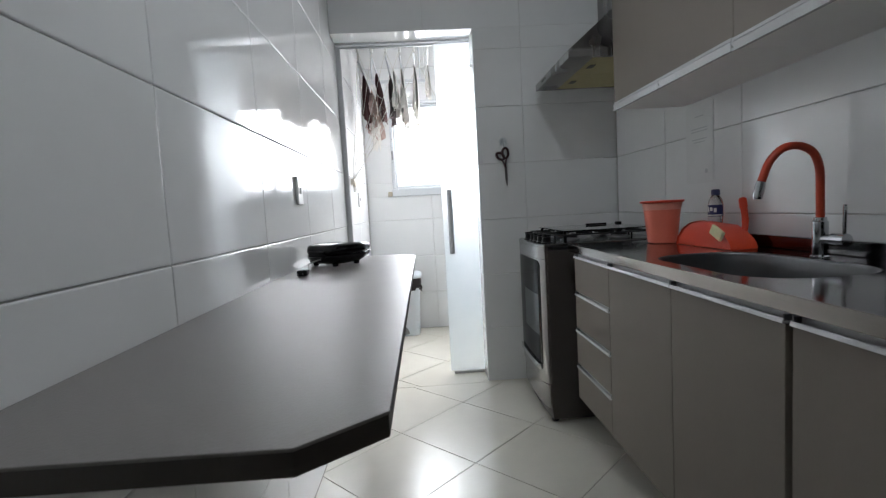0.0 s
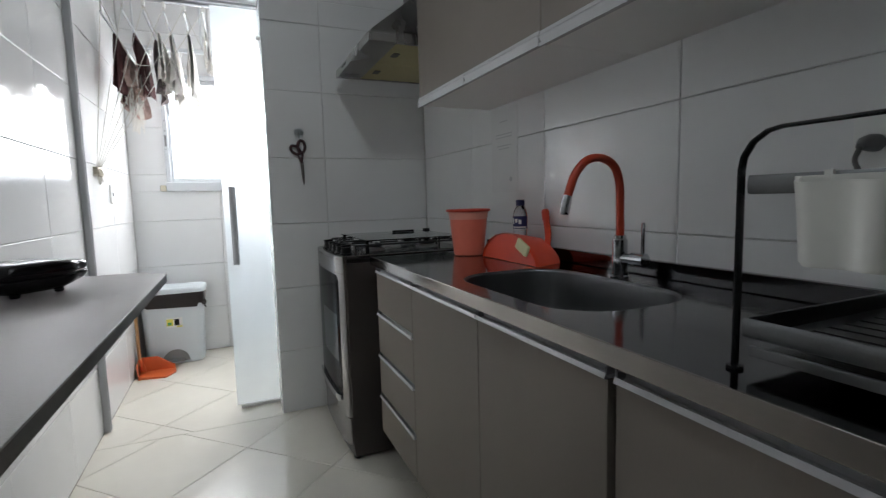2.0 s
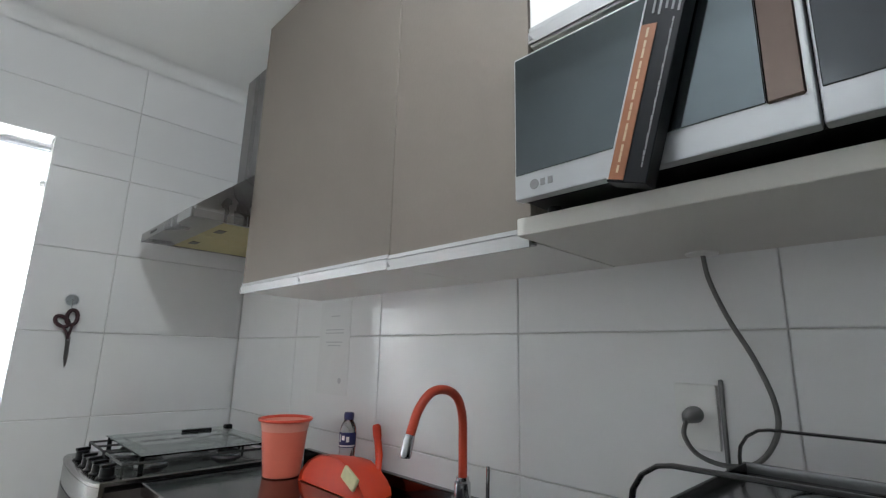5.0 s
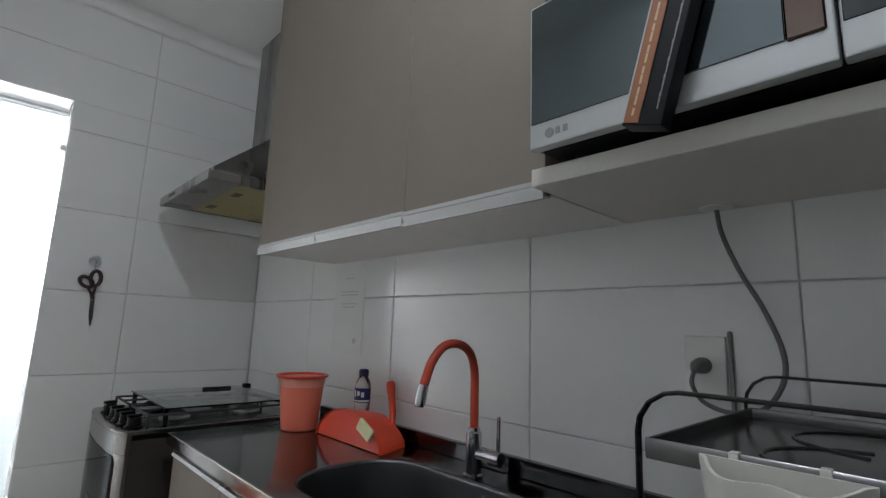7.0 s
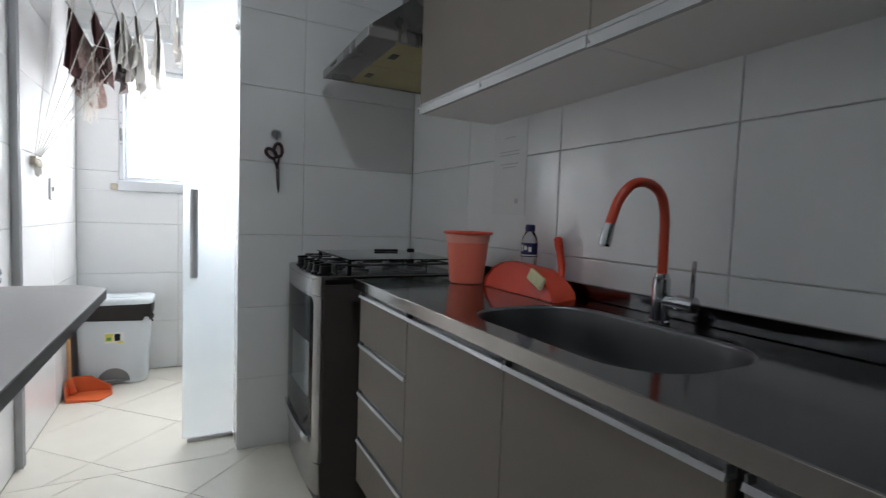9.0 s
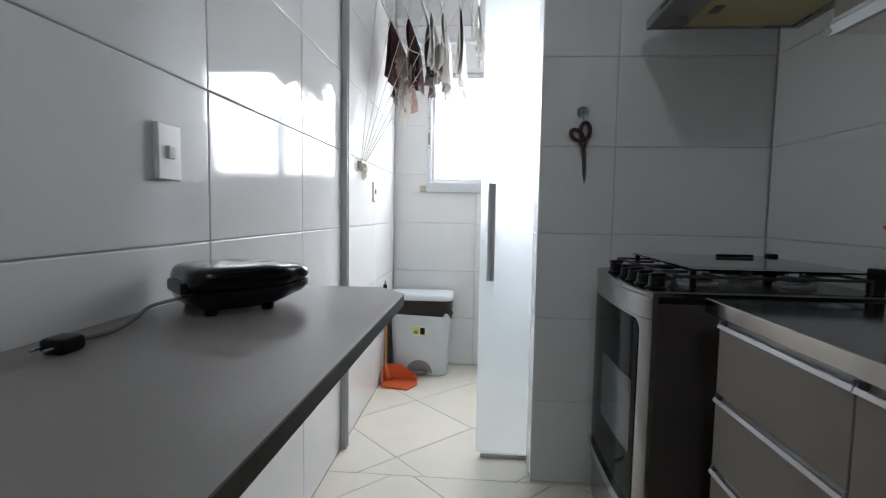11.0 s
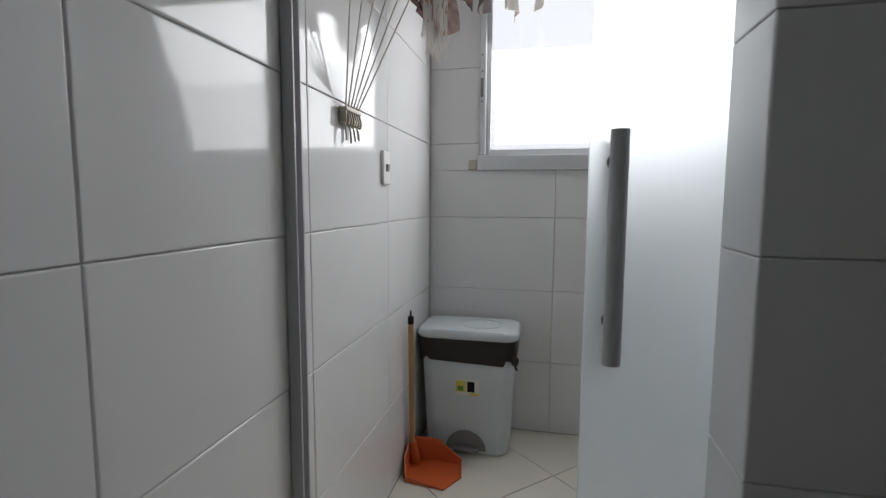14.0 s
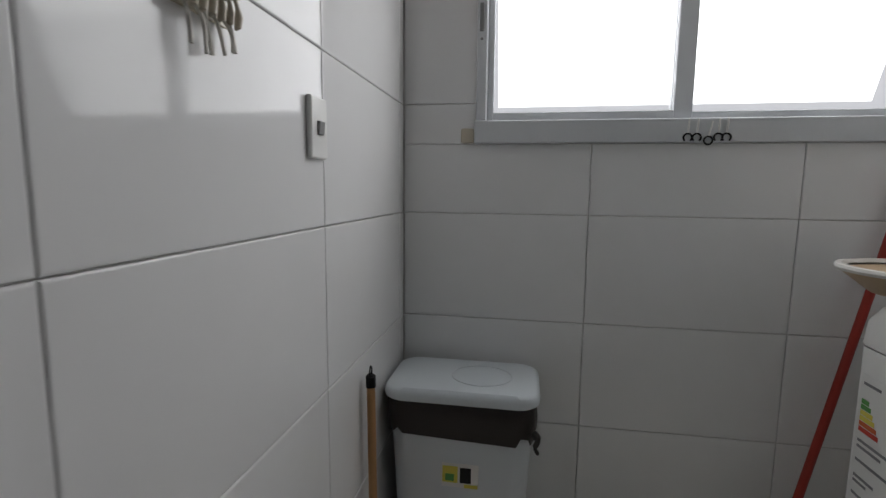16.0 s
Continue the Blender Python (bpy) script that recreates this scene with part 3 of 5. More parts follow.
def base_unit(y0, y1, fronts, label):
    ob = thing("base_cabinet", label, "cabinet", (1.38, (y0 + y1) / 2, 0.09), group="base cabinets under the worktop")
    bm = bmesh.new()
    for ya, yb in ((y0 + 0.0005, y0 + 0.016), (y1 - 0.016, y1 - 0.0005)):
        box(FX + 0.019, KW - 0.01, ya, yb, KICK, CT - (0.175 if 1.05 < ya < 1.72 else 0.045), bm=bm)
    box(FX + 0.019, KW - 0.01, y0 + 0.016, y1 - 0.016, KICK, KICK + 0.016, bm=bm)
    box(KW - 0.020, KW - 0.01, y0 + 0.016, y1 - 0.016, KICK + 0.016, CT - 0.045, bm=bm)
    part("carcass", bm, EDGE, ob, "dark carcass")
    for name, z0, z1 in fronts:
        bm = box(FX, FX + 0.018, y0 + GAP / 2, y1 - GAP / 2, z0, z1, 0.0012, 1)
        f = part(name, bm, TAUPE, ob)
        handle_strip(y0 + GAP / 2, y1 - GAP / 2, z1 + 0.0003, f)
    for yy in (y0 + 0.05, y1 - 0.05):
        part("leg", lathe([(0.022, 0.0), (0.022, 0.006), (0.014, 0.010), (0.014, KICK - 0.0005)], (FX + 0.20, yy, 0), 10), BLACK, ob)
        part("leg", lathe([(0.022, 0.0), (0.022, 0.006), (0.014, 0.010), (0.014, KICK - 0.0005)], (KW - 0.08, yy, 0), 10), BLACK, ob)
    return ob


base_unit(1.826, 2.215, [("drawer", KICK, 0.328), ("drawer", 0.348, 0.491), ("drawer", 0.511, 0.655), ("drawer", 0.675, 0.820)],
          "taupe four-drawer base cabinet with aluminium strip handles")
for a, b in ((1.386, 1.826), (0.970, 1.386), (0.52, 0.955), (0.085, 0.52), (-0.35, 0.085), (-0.60, -0.35)):
    base_unit(a, b, [("door", KICK, 0.820)], "taupe laminate base cabinet with one door")
bm = box(FX + 0.150, FX + 0.165, CY0, 2.20, 0.003, KICK - 0.005)
solo("plinth", bm, EDGE, "dark recessed plinth under the base cabinets", "plinth", kind="structure")

# ---- stove ----
OVENGLASS = mat("inner_oven_glass", (0.028, 0.040, 0.044), 0.10, spec=0.25, spots=0.1, scale=8, rough_var=0.04)
SY0, SY1, SX0, SX1, ST = 2.345, 2.885, 1.045, 1.600, 0.872
stove = thing("gas_stove", "free-standing stainless gas stove with a dark oven window", "stove", (1.30, 2.62, 0))


def bow(y, depth=0.034):
    t = (y - (SY0 + SY1) / 2) / ((SY1 - SY0) / 2)
    return depth * (0.30 * (1 - t * t) + 0.70 * math.sqrt(1 - t ** 6)) if abs(t) < 1 else 0.0


def front_loop(z, inset=0.0, x_back=SX1, add=0.0, n=24):
    mid, half = (SY0 + SY1) / 2, (SY1 - SY0) / 2 - inset
    ys = [mid - half * math.cos(math.pi * i / n) for i in range(n + 1)]
    return [(SX0 + inset - bow(y) - add, y, z) for y in ys] + [(x_back, SY1 - inset, z), (x_back, SY0 + inset, z)]


def curved_sheet(y0, y1, z0, z1, add, thick=0.004, n=20, corner=0.0):
    """A panel that follows the stove's bowed front."""
    loops = []
    for i in range(n + 1):
        y = y0 + (y1 - y0) * ((i / n) ** 1.8 if corner else 0.5 - 0.5 * math.cos(math.pi * i / n))
        x = SX0 - bow(y) - add
        u = max(0.0, corner - (y - y0))
        zt = z1 - corner + math.sqrt(max(0.0, corner * corner - u * u))
        loops.append([(x, y, z0), (x, y, zt), (x + thick, y, zt), (x + thick, y, z0)])
    return rings(loops)


bm = rings([front_loop(0.014, 0.035), front_loop(0.018, 0.028), front_loop(0.10, 0.008), front_loop(0.20, 0.002), front_loop(0.80, 0.002), front_loop(0.845, 0.002)])
part("body", bm, DARKSTEEL, stove, "dark brown painted side panels")
bm = curved_sheet(SY0 + 0.001, SY1 - 0.001, 0.205, 0.8045, 0.009, 0.011)
dr = part("oven_door", bm, STOVESTEEL, stove, "stainless oven door")
bm = curved_sheet(SY0 + 0.043, SY1 - 0.012, 0.290, 0.797, 0.0105, 0.002, 22, 0.030)
part("window", bm, BLACKGLASS, dr, "black glass oven window")
bm = curved_sheet(SY0 + 0.065, SY1 - 0.21, 0.430, 0.630, 0.0113, 0.0006)
part("inner_window", bm, OVENGLASS, dr, "paler inner oven pane")
bm = curved_sheet(SY0 + 0.06, SY1 - 0.06, 0.262, 0.288, 0.020, 0.008)
part("lower_trim", bm, CHROME, dr, "bright curved strip under the oven window")
bm = curved_sheet(SY0 + 0.008, SY1 - 0.008, 0.085, 0.198, 0.003, 0.006)
part("lower_panel", bm, STOVESTEEL, stove, "stainless lower panel")
bm = curved_sheet(SY0 + 0.001, SY1 - 0.001, 0.806, 0.862, 0.010, 0.013)
part("control_panel", bm, STOVESTEEL, stove, "bowed stainless control panel")
bm = rings([front_loop(0.8625, 0.0, add=0.0095), front_loop(ST - 0.004, 0.0, add=0.0125), front_loop(ST + 0.001, 0.0, add=0.0115), front_loop(ST + 0.0045, 0.003, add=0.008), front_loop(ST + 0.0055, 0.012, add=0.002)], cap=(True, True))
part("cooktop_rim", bm, STOVESTEEL, stove, "rolled stainless rim of the cooktop")
part("cooktop", rings([front_loop(ST + 0.0056, 0.013), front_loop(ST + 0.0063, 0.015), front_loop(ST + 0.0063, 0.05)]), DARKTOP, stove, "mirror-polished stainless cooktop, its dark reflection put into the colour")
part("side_screw", tube([(SX0 - 0.012, SY1 - 0.0135, 0.838), (SX0 - 0.0195, SY1 - 0.0135, 0.838)], 0.0055, 12), BLACK, stove, "round black plug in the panel")
part("door_edge", curved_sheet(SY1 - 0.0095, SY1 - 0.0015, 0.206, 0.797, 0.0105, 0.012, 4), ALU, dr, "pale edge strip of the oven door")
for y in (2.735, 2.605, 2.535, 2.465, 2.395):
    x = SX0 - bow(y) + 0.034
    kn = part("knob", lathe([(0.027, 0.0065), (0.027, 0.010), (0.021, 0.013), (0.0195, 0.034), (0.018, 0.036)], (x, y, ST), 18), BLACK, stove, "black gas knob")
    part("grip", spun(box(-0.022, 0.022, -0.0075, 0.0075, 0.0362, 0.046, 0.003, 2), pose(x, y, ST, 0, 0, 20)), BLACK, kn)
BURN = [(1.20, 2.49), (1.20, 2.755), (1.45, 2.49), (1.45, 2.755)]
for x, y in BURN:
    bn = part("burner", lathe([(0.050, 0.0065), (0.050, 0.013), (0.035, 0.016), (0.035, 0.022)], (x, y, ST), 20), SILVER, stove, "aluminium burner ring")
    part("cap", lathe([(0.034, 0.0225), (0.036, 0.026), (0.030, 0.031)], (x, y, ST), 20), IRON, bn)
for y in (2.49, 2.755):
    bm = bmesh.new()
    zt = ST + 0.040
    fr = [(1.09, y - 0.115, zt), (1.56, y - 0.115, zt), (1.56, y + 0.115, zt), (1.09, y + 0.115, zt)]
    for i in range(4):
        tube([fr[i], fr[(i + 1) % 4]], 0.0042, 6, bm)
    for bx in (1.20, 1.45):
        tube([(bx, y - 0.115, zt), (bx, y - 0.028, zt)], 0.0042, 6, bm)
        tube([(bx, y + 0.028, zt), (bx, y + 0.115, zt)], 0.0042, 6, bm)
        tube([(bx - 0.11, y, zt), (bx - 0.028, y, zt)], 0.0042, 6, bm)
        tube([(bx + 0.028, y, zt), (bx + 0.11, y, zt)], 0.0042, 6, bm)
    for px, py, _ in fr:
        tube([(px, py, zt), (px, py, ST + 0.0062)], 0.0042, 6, bm)
    part("grate", bm, IRON, stove, "black enamelled pan grate")
lid = part("glass_lid", box(1.135, 1.575, SY0 + 0.02, SY1 - 0.02, ST + 0.056, ST + 0.061, 0.002, 1), LIDGLASS, stove, "clear tempered glass lid")
part("lid_handle", box(1.375, 1.490, SY1 - 0.122, SY1 - 0.108, ST + 0.0612, ST + 0.071, 0.003, 2), BLACK, lid, "black handle of the lid")
for y in (SY0 + 0.05, SY1 - 0.05):
    bm = box(1.57, 1.60, y - 0.015, y + 0.015, ST + 0.0065, ST + 0.070, 0.003, 1)
    part("hinge", bm, BLACK, lid)
    bm = bmesh.new()
    tube([(1.145, y, ST + 0.0065), (1.145, y, ST + 0.055)], 0.008, 10, bm)
    part("rest", bm, BLACK, lid)
for x in (1.07, 1.55):
    for y in (SY0 + 0.06, SY1 - 0.06):
        part("foot", lathe([(0.018, 0.0), (0.020, 0.006), (0.014, 0.0138)], (x, y, 0), 10), BLACK, stove)
solo("door_latch", box(SX0 - 0.011, SX0 - 0.002, SY1 + 0.002, SY1 + 0.010, 0.845, 0.862, 0.002, 1), BLACK, "small black stop on the stove side", "stopper")

# ---- cooker hood ----
HY0, HY1, HZ = 2.275, 2.885, 1.700
hood = thing("cooker_hood", "stainless cooker hood with yellowed filters and a flue", "cooker hood", (1.4, 2.58, HZ))
bm = bmesh.new()
box(1.1620, 1.6480, HY0 + 0.002, HY0 + 0.020, HZ, HZ + 0.030, 0.001, 1, bm)
box(1.1620, 1.6480, HY1 - 0.020, HY1 - 0.002, HZ, HZ + 0.030, 0.001, 1, bm)
box(1.1620, 1.2670, HY0 + 0.020, HY1 - 0.020, HZ, HZ + 0.004, bm=bm)
box(1.62, 1.648, HY0 + 0.020, HY1 - 0.020, HZ, HZ + 0.030, bm=bm)
part("base_frame", bm, STEEL, hood)
bm = box(1.1520, 1.1610, HY0, HY1, HZ - 0.002, HZ + 0.034, 0.002, 2)
fr = part("front_panel", bm, STEEL, hood, "thin stainless front panel")
bm = bmesh.new()
for k in range(3):
    box(1.1495, 1.1518, HY1 - 0.16 - 0.03 * k, HY1 - 0.14 - 0.03 * k, HZ + 0.011, HZ + 0.022, 0.001, 1, bm)
part("button", bm, BLACK, fr)
bm = bmesh.new()
lo = [(1.168, HY0 + 0.004), (1.646, HY0 + 0.004), (1.646, HY1 - 0.004), (1.168, HY1 - 0.004)]
hi = [(1.452, 2.45), (1.646, 2.45), (1.646, 2.71), (1.452, 2.71)]
bm = rings([[(x, y, HZ + 0.031) for x, y in lo], [(x, y, HZ + 0.045) for x, y in lo], [(x, y, HZ + 0.290) for x, y in hi]])
part("canopy", bm, STEEL, hood, "sloping stainless canopy")
bm = box(1.452, 1.646, 2.45, 2.71, HZ + 0.2905, 2.50, 0.002, 1)
part("flue", bm, STEEL, hood, "square flue cover")
for a, b in ((HY0 + 0.022, 2.579), (2.581, HY1 - 0.022)):
    bm = box(1.269, 1.618, a, b, HZ + 0.002, HZ + 0.007, 0.001, 1)
    f = part("filter", bm, YELLOW, hood, "yellowed grease filter")
    c = (a + b) / 2
    part("filter_pull", box(1.295, 1.325, c - 0.028, c + 0.028, HZ - 0.001, HZ + 0.0018, 0.001, 1), EDGE, f)

# ---- wall cabinets ----
UX, UZ0, UZ1 = 1.342, 1.462, 2.50


def wall_handle(y0, y1, z, parent):
    sec = [(UX - 0.0005, z + 0.029), (UX - 0.0040, z + 0.029), (UX - 0.0040, z + 0.0205), (UX - 0.0016, z + 0.0195), (UX - 0.0016, z + 0.0185), (UX - 0.0080, z + 0.0165), (UX - 0.0066, z - 0.003), (UX - 0.0066, z - 0.0065),
           (UX - 0.0030, z - 0.0065), (UX - 0.0022, z - 0.0015), (UX + 0.016, z - 0.0015), (UX + 0.016, z + 0.0025), (UX - 0.0005, z + 0.0028)]
    bm = rings([[(x, y, zz) for x, zz in sec] for y in (y0, y1)])
    h = part("handle", bm, ALUD, parent, "aluminium finger-pull strip")
    prof = [(y1 - 0.002, z + 0.0135), (y1 - 0.002, z + 0.001), (y1 - 0.011, z + 0.001)]
    part("end_cap", rings([[(x, y, zz) for y, zz in prof] for x in (UX - 0.0088, UX - 0.0060)]), GREYP, h, "small grey corner piece")
    return h


def wall_unit(y0, y1, z0, z1, label, doors, face=TAUPE):
    ob = thing("wall_cabinet", label, "cabinet", ((UX + KW) / 2, (y0 + y1) / 2, z0), group="wall cabinets")
    bm = bmesh.new()
    box(UX + 0.019, KW - 0.001, y0 + 0.001, y0 + 0.016, z0, z1, bm=bm)
    box(UX + 0.019, KW - 0.001, y1 - 0.016, y1 - 0.001, z0, z1, bm=bm)
    box(UX + 0.019, KW - 0.001, y0 + 0.016, y1 - 0.016, z1 - 0.016, z1, bm=bm)
    box(KW - 0.007, KW - 0.001, y0 + 0.016, y1 - 0.016, z0 + 0.016, z1 - 0.016, bm=bm)
    part("carcass", bm, TAUPE, ob)
    part("bottom_panel", box(UX + 0.019, KW - 0.001, y0 + 0.0008, y1 - 0.0008, z0 - 0.003, z0 - 0.0005), WHITE, ob, "white underside")
    for a, b in doors:
        d = part("door", box(UX, UX + 0.018, a + 0.0015, b - 0.0015, z0 + 0.004, z1, 0.001, 1), face, ob)
        n = 2 if b - a > 0.6 and z0 < 1.6 else 1
        for k in range(n):
            wall_handle(a + 0.0015 + (b - a) * k / n, a + (b - a) * (k + 1) / n - 0.0015, z0 - (0.003 if n == 2 else 0.006) + (0.020 if z0 > 1.6 else 0.0), d)
    return ob


wall_unit(1.437, 2.252, UZ0, UZ1, "tall taupe wall cabinet with a wide door", [(1.437, 2.252)])
wall_unit(1.042, 1.437, UZ0, UZ1, "tall taupe wall cabinet with one door", [(1.042, 1.437)])
wall_unit(0.30, 1.0395, 1.832, UZ1, "short light glossy wall cabinet over the microwave", [(0.30, 1.0395)], WHITE)
sh = thing("wall_shelf", "thick off-white shelf board carrying the microwave", "shelf", (1.46, 0.6, 1.472))
part("board", box(1.298, KW - 0.001, 0.20, 1.0414, 1.4602, 1.4905, 0.0015, 1), SHELFM, sh)
bm = box(1.362, KW - 0.001, 0.282, 0.2985, 1.4908, UZ1)
part("side_panel", bm, TAUPE, sh, "taupe side panel")

# ---- microwave ----
MX, MY0, MY1, MZ0, MZ1 = 1.250, 0.475, 1.010, 1.503, 1.752
mw = thing("microwave_oven", "silver microwave oven with a smoked mirror door", "microwave", (1.42, 0.72, 1.4905))
part("body", box(MX + 0.022, 1.62, MY0 + 0.002, MY1 - 0.002, MZ0 + 0.002, MZ1 - 0.002, 0.006, 2), BLACK, mw, "dark casing")
md = part("door", box(MX, MX + 0.0215, 0.622, MY1, MZ0, MZ1, 0.004, 2), SILVER, mw, "silver door frame")
part("window", box(MX - 0.0015, MX + 0.003, 0.6665, MY1 - 0.004, MZ0 + 0.040, MZ1 - 0.005, 0.001, 1), MWGLASS, md, "smoked mirror glass")
part("handle", box(MX - 0.004, MX + 0.003, 0.630, 0.666, MZ0 + 0.038, MZ1 - 0.005, 0.002, 1), MWBROWN, md, "brushed steel vertical grip strip")
mp = part("control_panel", box(MX, MX + 0.0215, MY0, 0.620, MZ0, MZ1, 0.004, 2), SILVER, mw)
part("panel_face", box(MX - 0.0012, MX + 0.002, MY0 + 0.004, 0.617, MZ0 + 0.040, MZ1 - 0.005, 0.001, 1), MWDARK, mp)
part("display", box(MX - 0.002, MX - 0.0013, MY0 + 0.02, 0.605, MZ1 - 0.075, MZ1 - 0.045, 0.0002, 1), BLACKGLASS, mp, "dark display")
bm = tube([(MX - 0.0012, 0.972, MZ0 + 0.020), (MX - 0.0002, 0.972, MZ0 + 0.020)], 0.008, 16)
part("badge", bm, GREYP, md, "small grey maker's badge")
bm = bmesh.new()
for y in (0.957, 0.944):
    box(MX - 0.0008, MX - 0.0002, y - 0.004, y + 0.004, MZ0 + 0.015, MZ0 + 0.026, bm=bm)
part("badge_bar", bm, GREYP, md)
for x in (1.32, 1.58):
    for y in (MY0 + 0.05, MY1 - 0.03):
        part("foot", lathe([(0.010, 0.0), (0.012, 0.003), (0.012, 0.0125)], (x, y, 1.4906), 10), BLACK, mw)
# slim box leaning on the microwave
BM = pose(MX - 0.0035, 0.808, 1.476, 0, 0, 0) @ pose(0, 0, 0, 16, 0, 0)
cb = thing("slim_carton", "slim black carton with a copper stripe, leaning on the microwave", "carton", tuple(BM.translation))
part("carton", spun(box(-0.030, -0.0005, -0.018, 0.034, 0, 0.30, 0.0012, 1), BM), CARDB, cb)
part("stripe", spun(box(-0.0315, -0.0303, 0.011, 0.031, 0.003, 0.205, 0.0002, 1), BM), OCHRE, cb, "copper printed stripe")
part("edge_line", spun(box(-0.0313, -0.0303, 0.0312, 0.0335, 0.003, 0.29, 0.0002, 1), BM), SILVER, cb, "thin silver edge line")
bm = bmesh.new()
for k in range(14):
    box(-0.0319, -0.0316, 0.0195, 0.0225, 0.012 + 0.0135 * k, 0.0215 + 0.0135 * k + 0.003 * (k % 2), bm=bm)
part("stripe_printing", spun(bm, BM), TAN, cb, "illegible pale printing on the stripe")
bm = bmesh.new()
for k in range(26):
    box(-0.0309, -0.0303, -0.0095, -0.0078 + 0.0004 * (k % 3), 0.02 + 0.0073 * k, 0.0265 + 0.0073 * k, bm=bm)
for k in range(5):
    box(-0.0311, -0.0303, -0.014 + 0.008 * k, -0.011 + 0.008 * k, 0.262 + 0.004 * (k % 2), 0.290 - 0.003 * (k % 3), bm=bm)
    box(-0.0311, -0.0303, -0.014 + 0.008 * k, -0.011 + 0.008 * k, 0.216 + 0.003 * (k % 3), 0.246 - 0.005 * (k % 2), bm=bm)
part("printing", spun(bm, BM), INK, cb, "illegible grey printing")

# ---- on the worktop ----
tap = thing("kitchen_tap", "chrome sink tap with a bent red rubber hose", "tap", (1.553, 1.392, CT))
bm = lathe([(0.024, 0.0004), (0.024, 0.006), (0.0190, 0.009), (0.0190, 0.100), (0.015, 0.104), (0.015, 0.112)], (1.553, 1.392, CT), 20)
body = part("body", bm, CHROME, tap)
bm = tube([(1.553, 1.388, CT + 0.052), (1.556, 1.352, CT + 0.053), (1.556, 1.3515, CT + 0.053), (1.556, 1.312, CT + 0.053), (1.556, 1.310, CT + 0.053)], [0.0135, 0.0135, 0.0175, 0.0175, 0.0155], 20)
part("valve", bm, CHROME, body)
bm = tube(bend([(1.556, 1.3185, CT + 0.066), (1.556, 1.3185, CT + 0.100), (1.556, 1.3175, CT + 0.146)]), [0.0045] * 12 + [0.0035], 8)
part("lever", bm, CHROME, tap, "thin chrome lever")
hose = [(1.553, 1.392, CT + 0.110), (1.553, 1.393, CT + 0.18), (1.551, 1.394, CT + 0.245), (1.535, 1.396, CT + 0.288), (1.497, 1.398, CT + 0.308),
        (1.452, 1.400, CT + 0.303), (1.418, 1.402, CT + 0.270), (1.402, 1.404, CT + 0.232), (1.396, 1.405, CT + 0.214)]
part("hose", tube(bend(hose, 5), 0.0105, 12), REDRUBBER, tap, "red rubber hose")
bm = tube([(1.397, 1.405, CT + 0.217), (1.394, 1.406, CT + 0.205), (1.388, 1.407, CT + 0.176), (1.3875, 1.407, CT + 0.170)], [0.011, 0.0125, 0.0125, 0.010], 14)
part("spout", bm, CHROME, tap, "chrome spray head")

bk = thing("bucket", "coral plastic bucket with a darker rim on the worktop", "bucket", (1.472, 2.105, CT + 0.0005))
BX, BY = 1.472, 2.105
bm = lathe([(0.054, 0.0005), (0.058, 0.004), (0.0665, 0.085), (0.0715, 0.138), (0.0695, 0.1385), (0.064, 0.085), (0.056, 0.006)], (BX, BY, CT), 36)
part("shell", bm, CORALL, bk)
bm = lathe([(0.0717, 0.1386), (0.0745, 0.150), (0.0770, 0.1675), (0.0750, 0.168), (0.0697, 0.1390)], (BX, BY, CT), 36, cap=(False, False))
part("collar", bm, PALECORAL, bk, "paler see-through band under the rim")
bm = lathe([(0.0765, 0.1660), (0.0830, 0.1675), (0.0860, 0.1715), (0.0855, 0.1755), (0.0820, 0.1765), (0.0760, 0.1735), (0.0750, 0.1690)], (BX, BY, CT), 40, cap=(False, False))
part("rim", bm, CORAL, bk, "thin deeper coral rim")

QX, QY = 1.566, 1.884
bt = thing("detergent_bottle", "small clear dish-soap bottle with a dark blue label", "bottle", (QX, QY, CT))
bm = lathe([(0.022, 0.0005), (0.0250, 0.004), (0.0255, 0.060), (0.0235, 0.085), (0.0250, 0.108), (0.0255, 0.150), (0.0225, 0.168), (0.0150, 0.182), (0.0125, 0.186)], (QX, QY, CT), 24)
part("flask", bm, PETM, bt)
part("cap", lathe([(0.0150, 0.1865), (0.0155, 0.203), (0.0140, 0.206), (0.0120, 0.208)], (QX, QY, CT), 18), NAVY, bt, "dark blue cap")
bm = rings([[(QX + 0.0264 * math.cos(radians(a)), QY + 0.0264 * math.sin(radians(a)), CT + z) for a in range(130, 301, 10)] for z in (0.108, 0.151)], closed=False)
lab = part("label", bm, NAVY, bt, "dark blue label with white marks")
bm = bmesh.new()
for a0, a1, z0, z1 in ((170, 185, 0.124, 0.145), (195, 215, 0.129, 0.142), (225, 245, 0.124, 0.139), (150, 290, 0.111, 0.115)):
    rings([[(QX + 0.0268 * math.cos(radians(a)), QY + 0.0268 * math.sin(radians(a)), CT + z) for a in range(a0, a1 + 1, 5)] for z in (z0, z1)], bm, closed=False)
part("print_mark", bm, PAPER, lab, "white printed marks")

dp = thing("dustpan", "red plastic dustpan lying on the worktop", "dustpan", (1.54, 1.83, CT))
arch = [(2.015, 0.0006), (2.005, 0.030), (1.965, 0.066), (1.915, 0.088), (1.86, 0.097), (1.80, 0.095), (1.745, 0.074), (1.700, 0.045), (1.676, 0.022), (1.670, 0.0006)]


def pan_loop(x, s, dz=0.0):
    return [(x, 1.845 + (y - 1.845) * s, CT + max(0.0006, z * s + dz)) for y, z in arch]


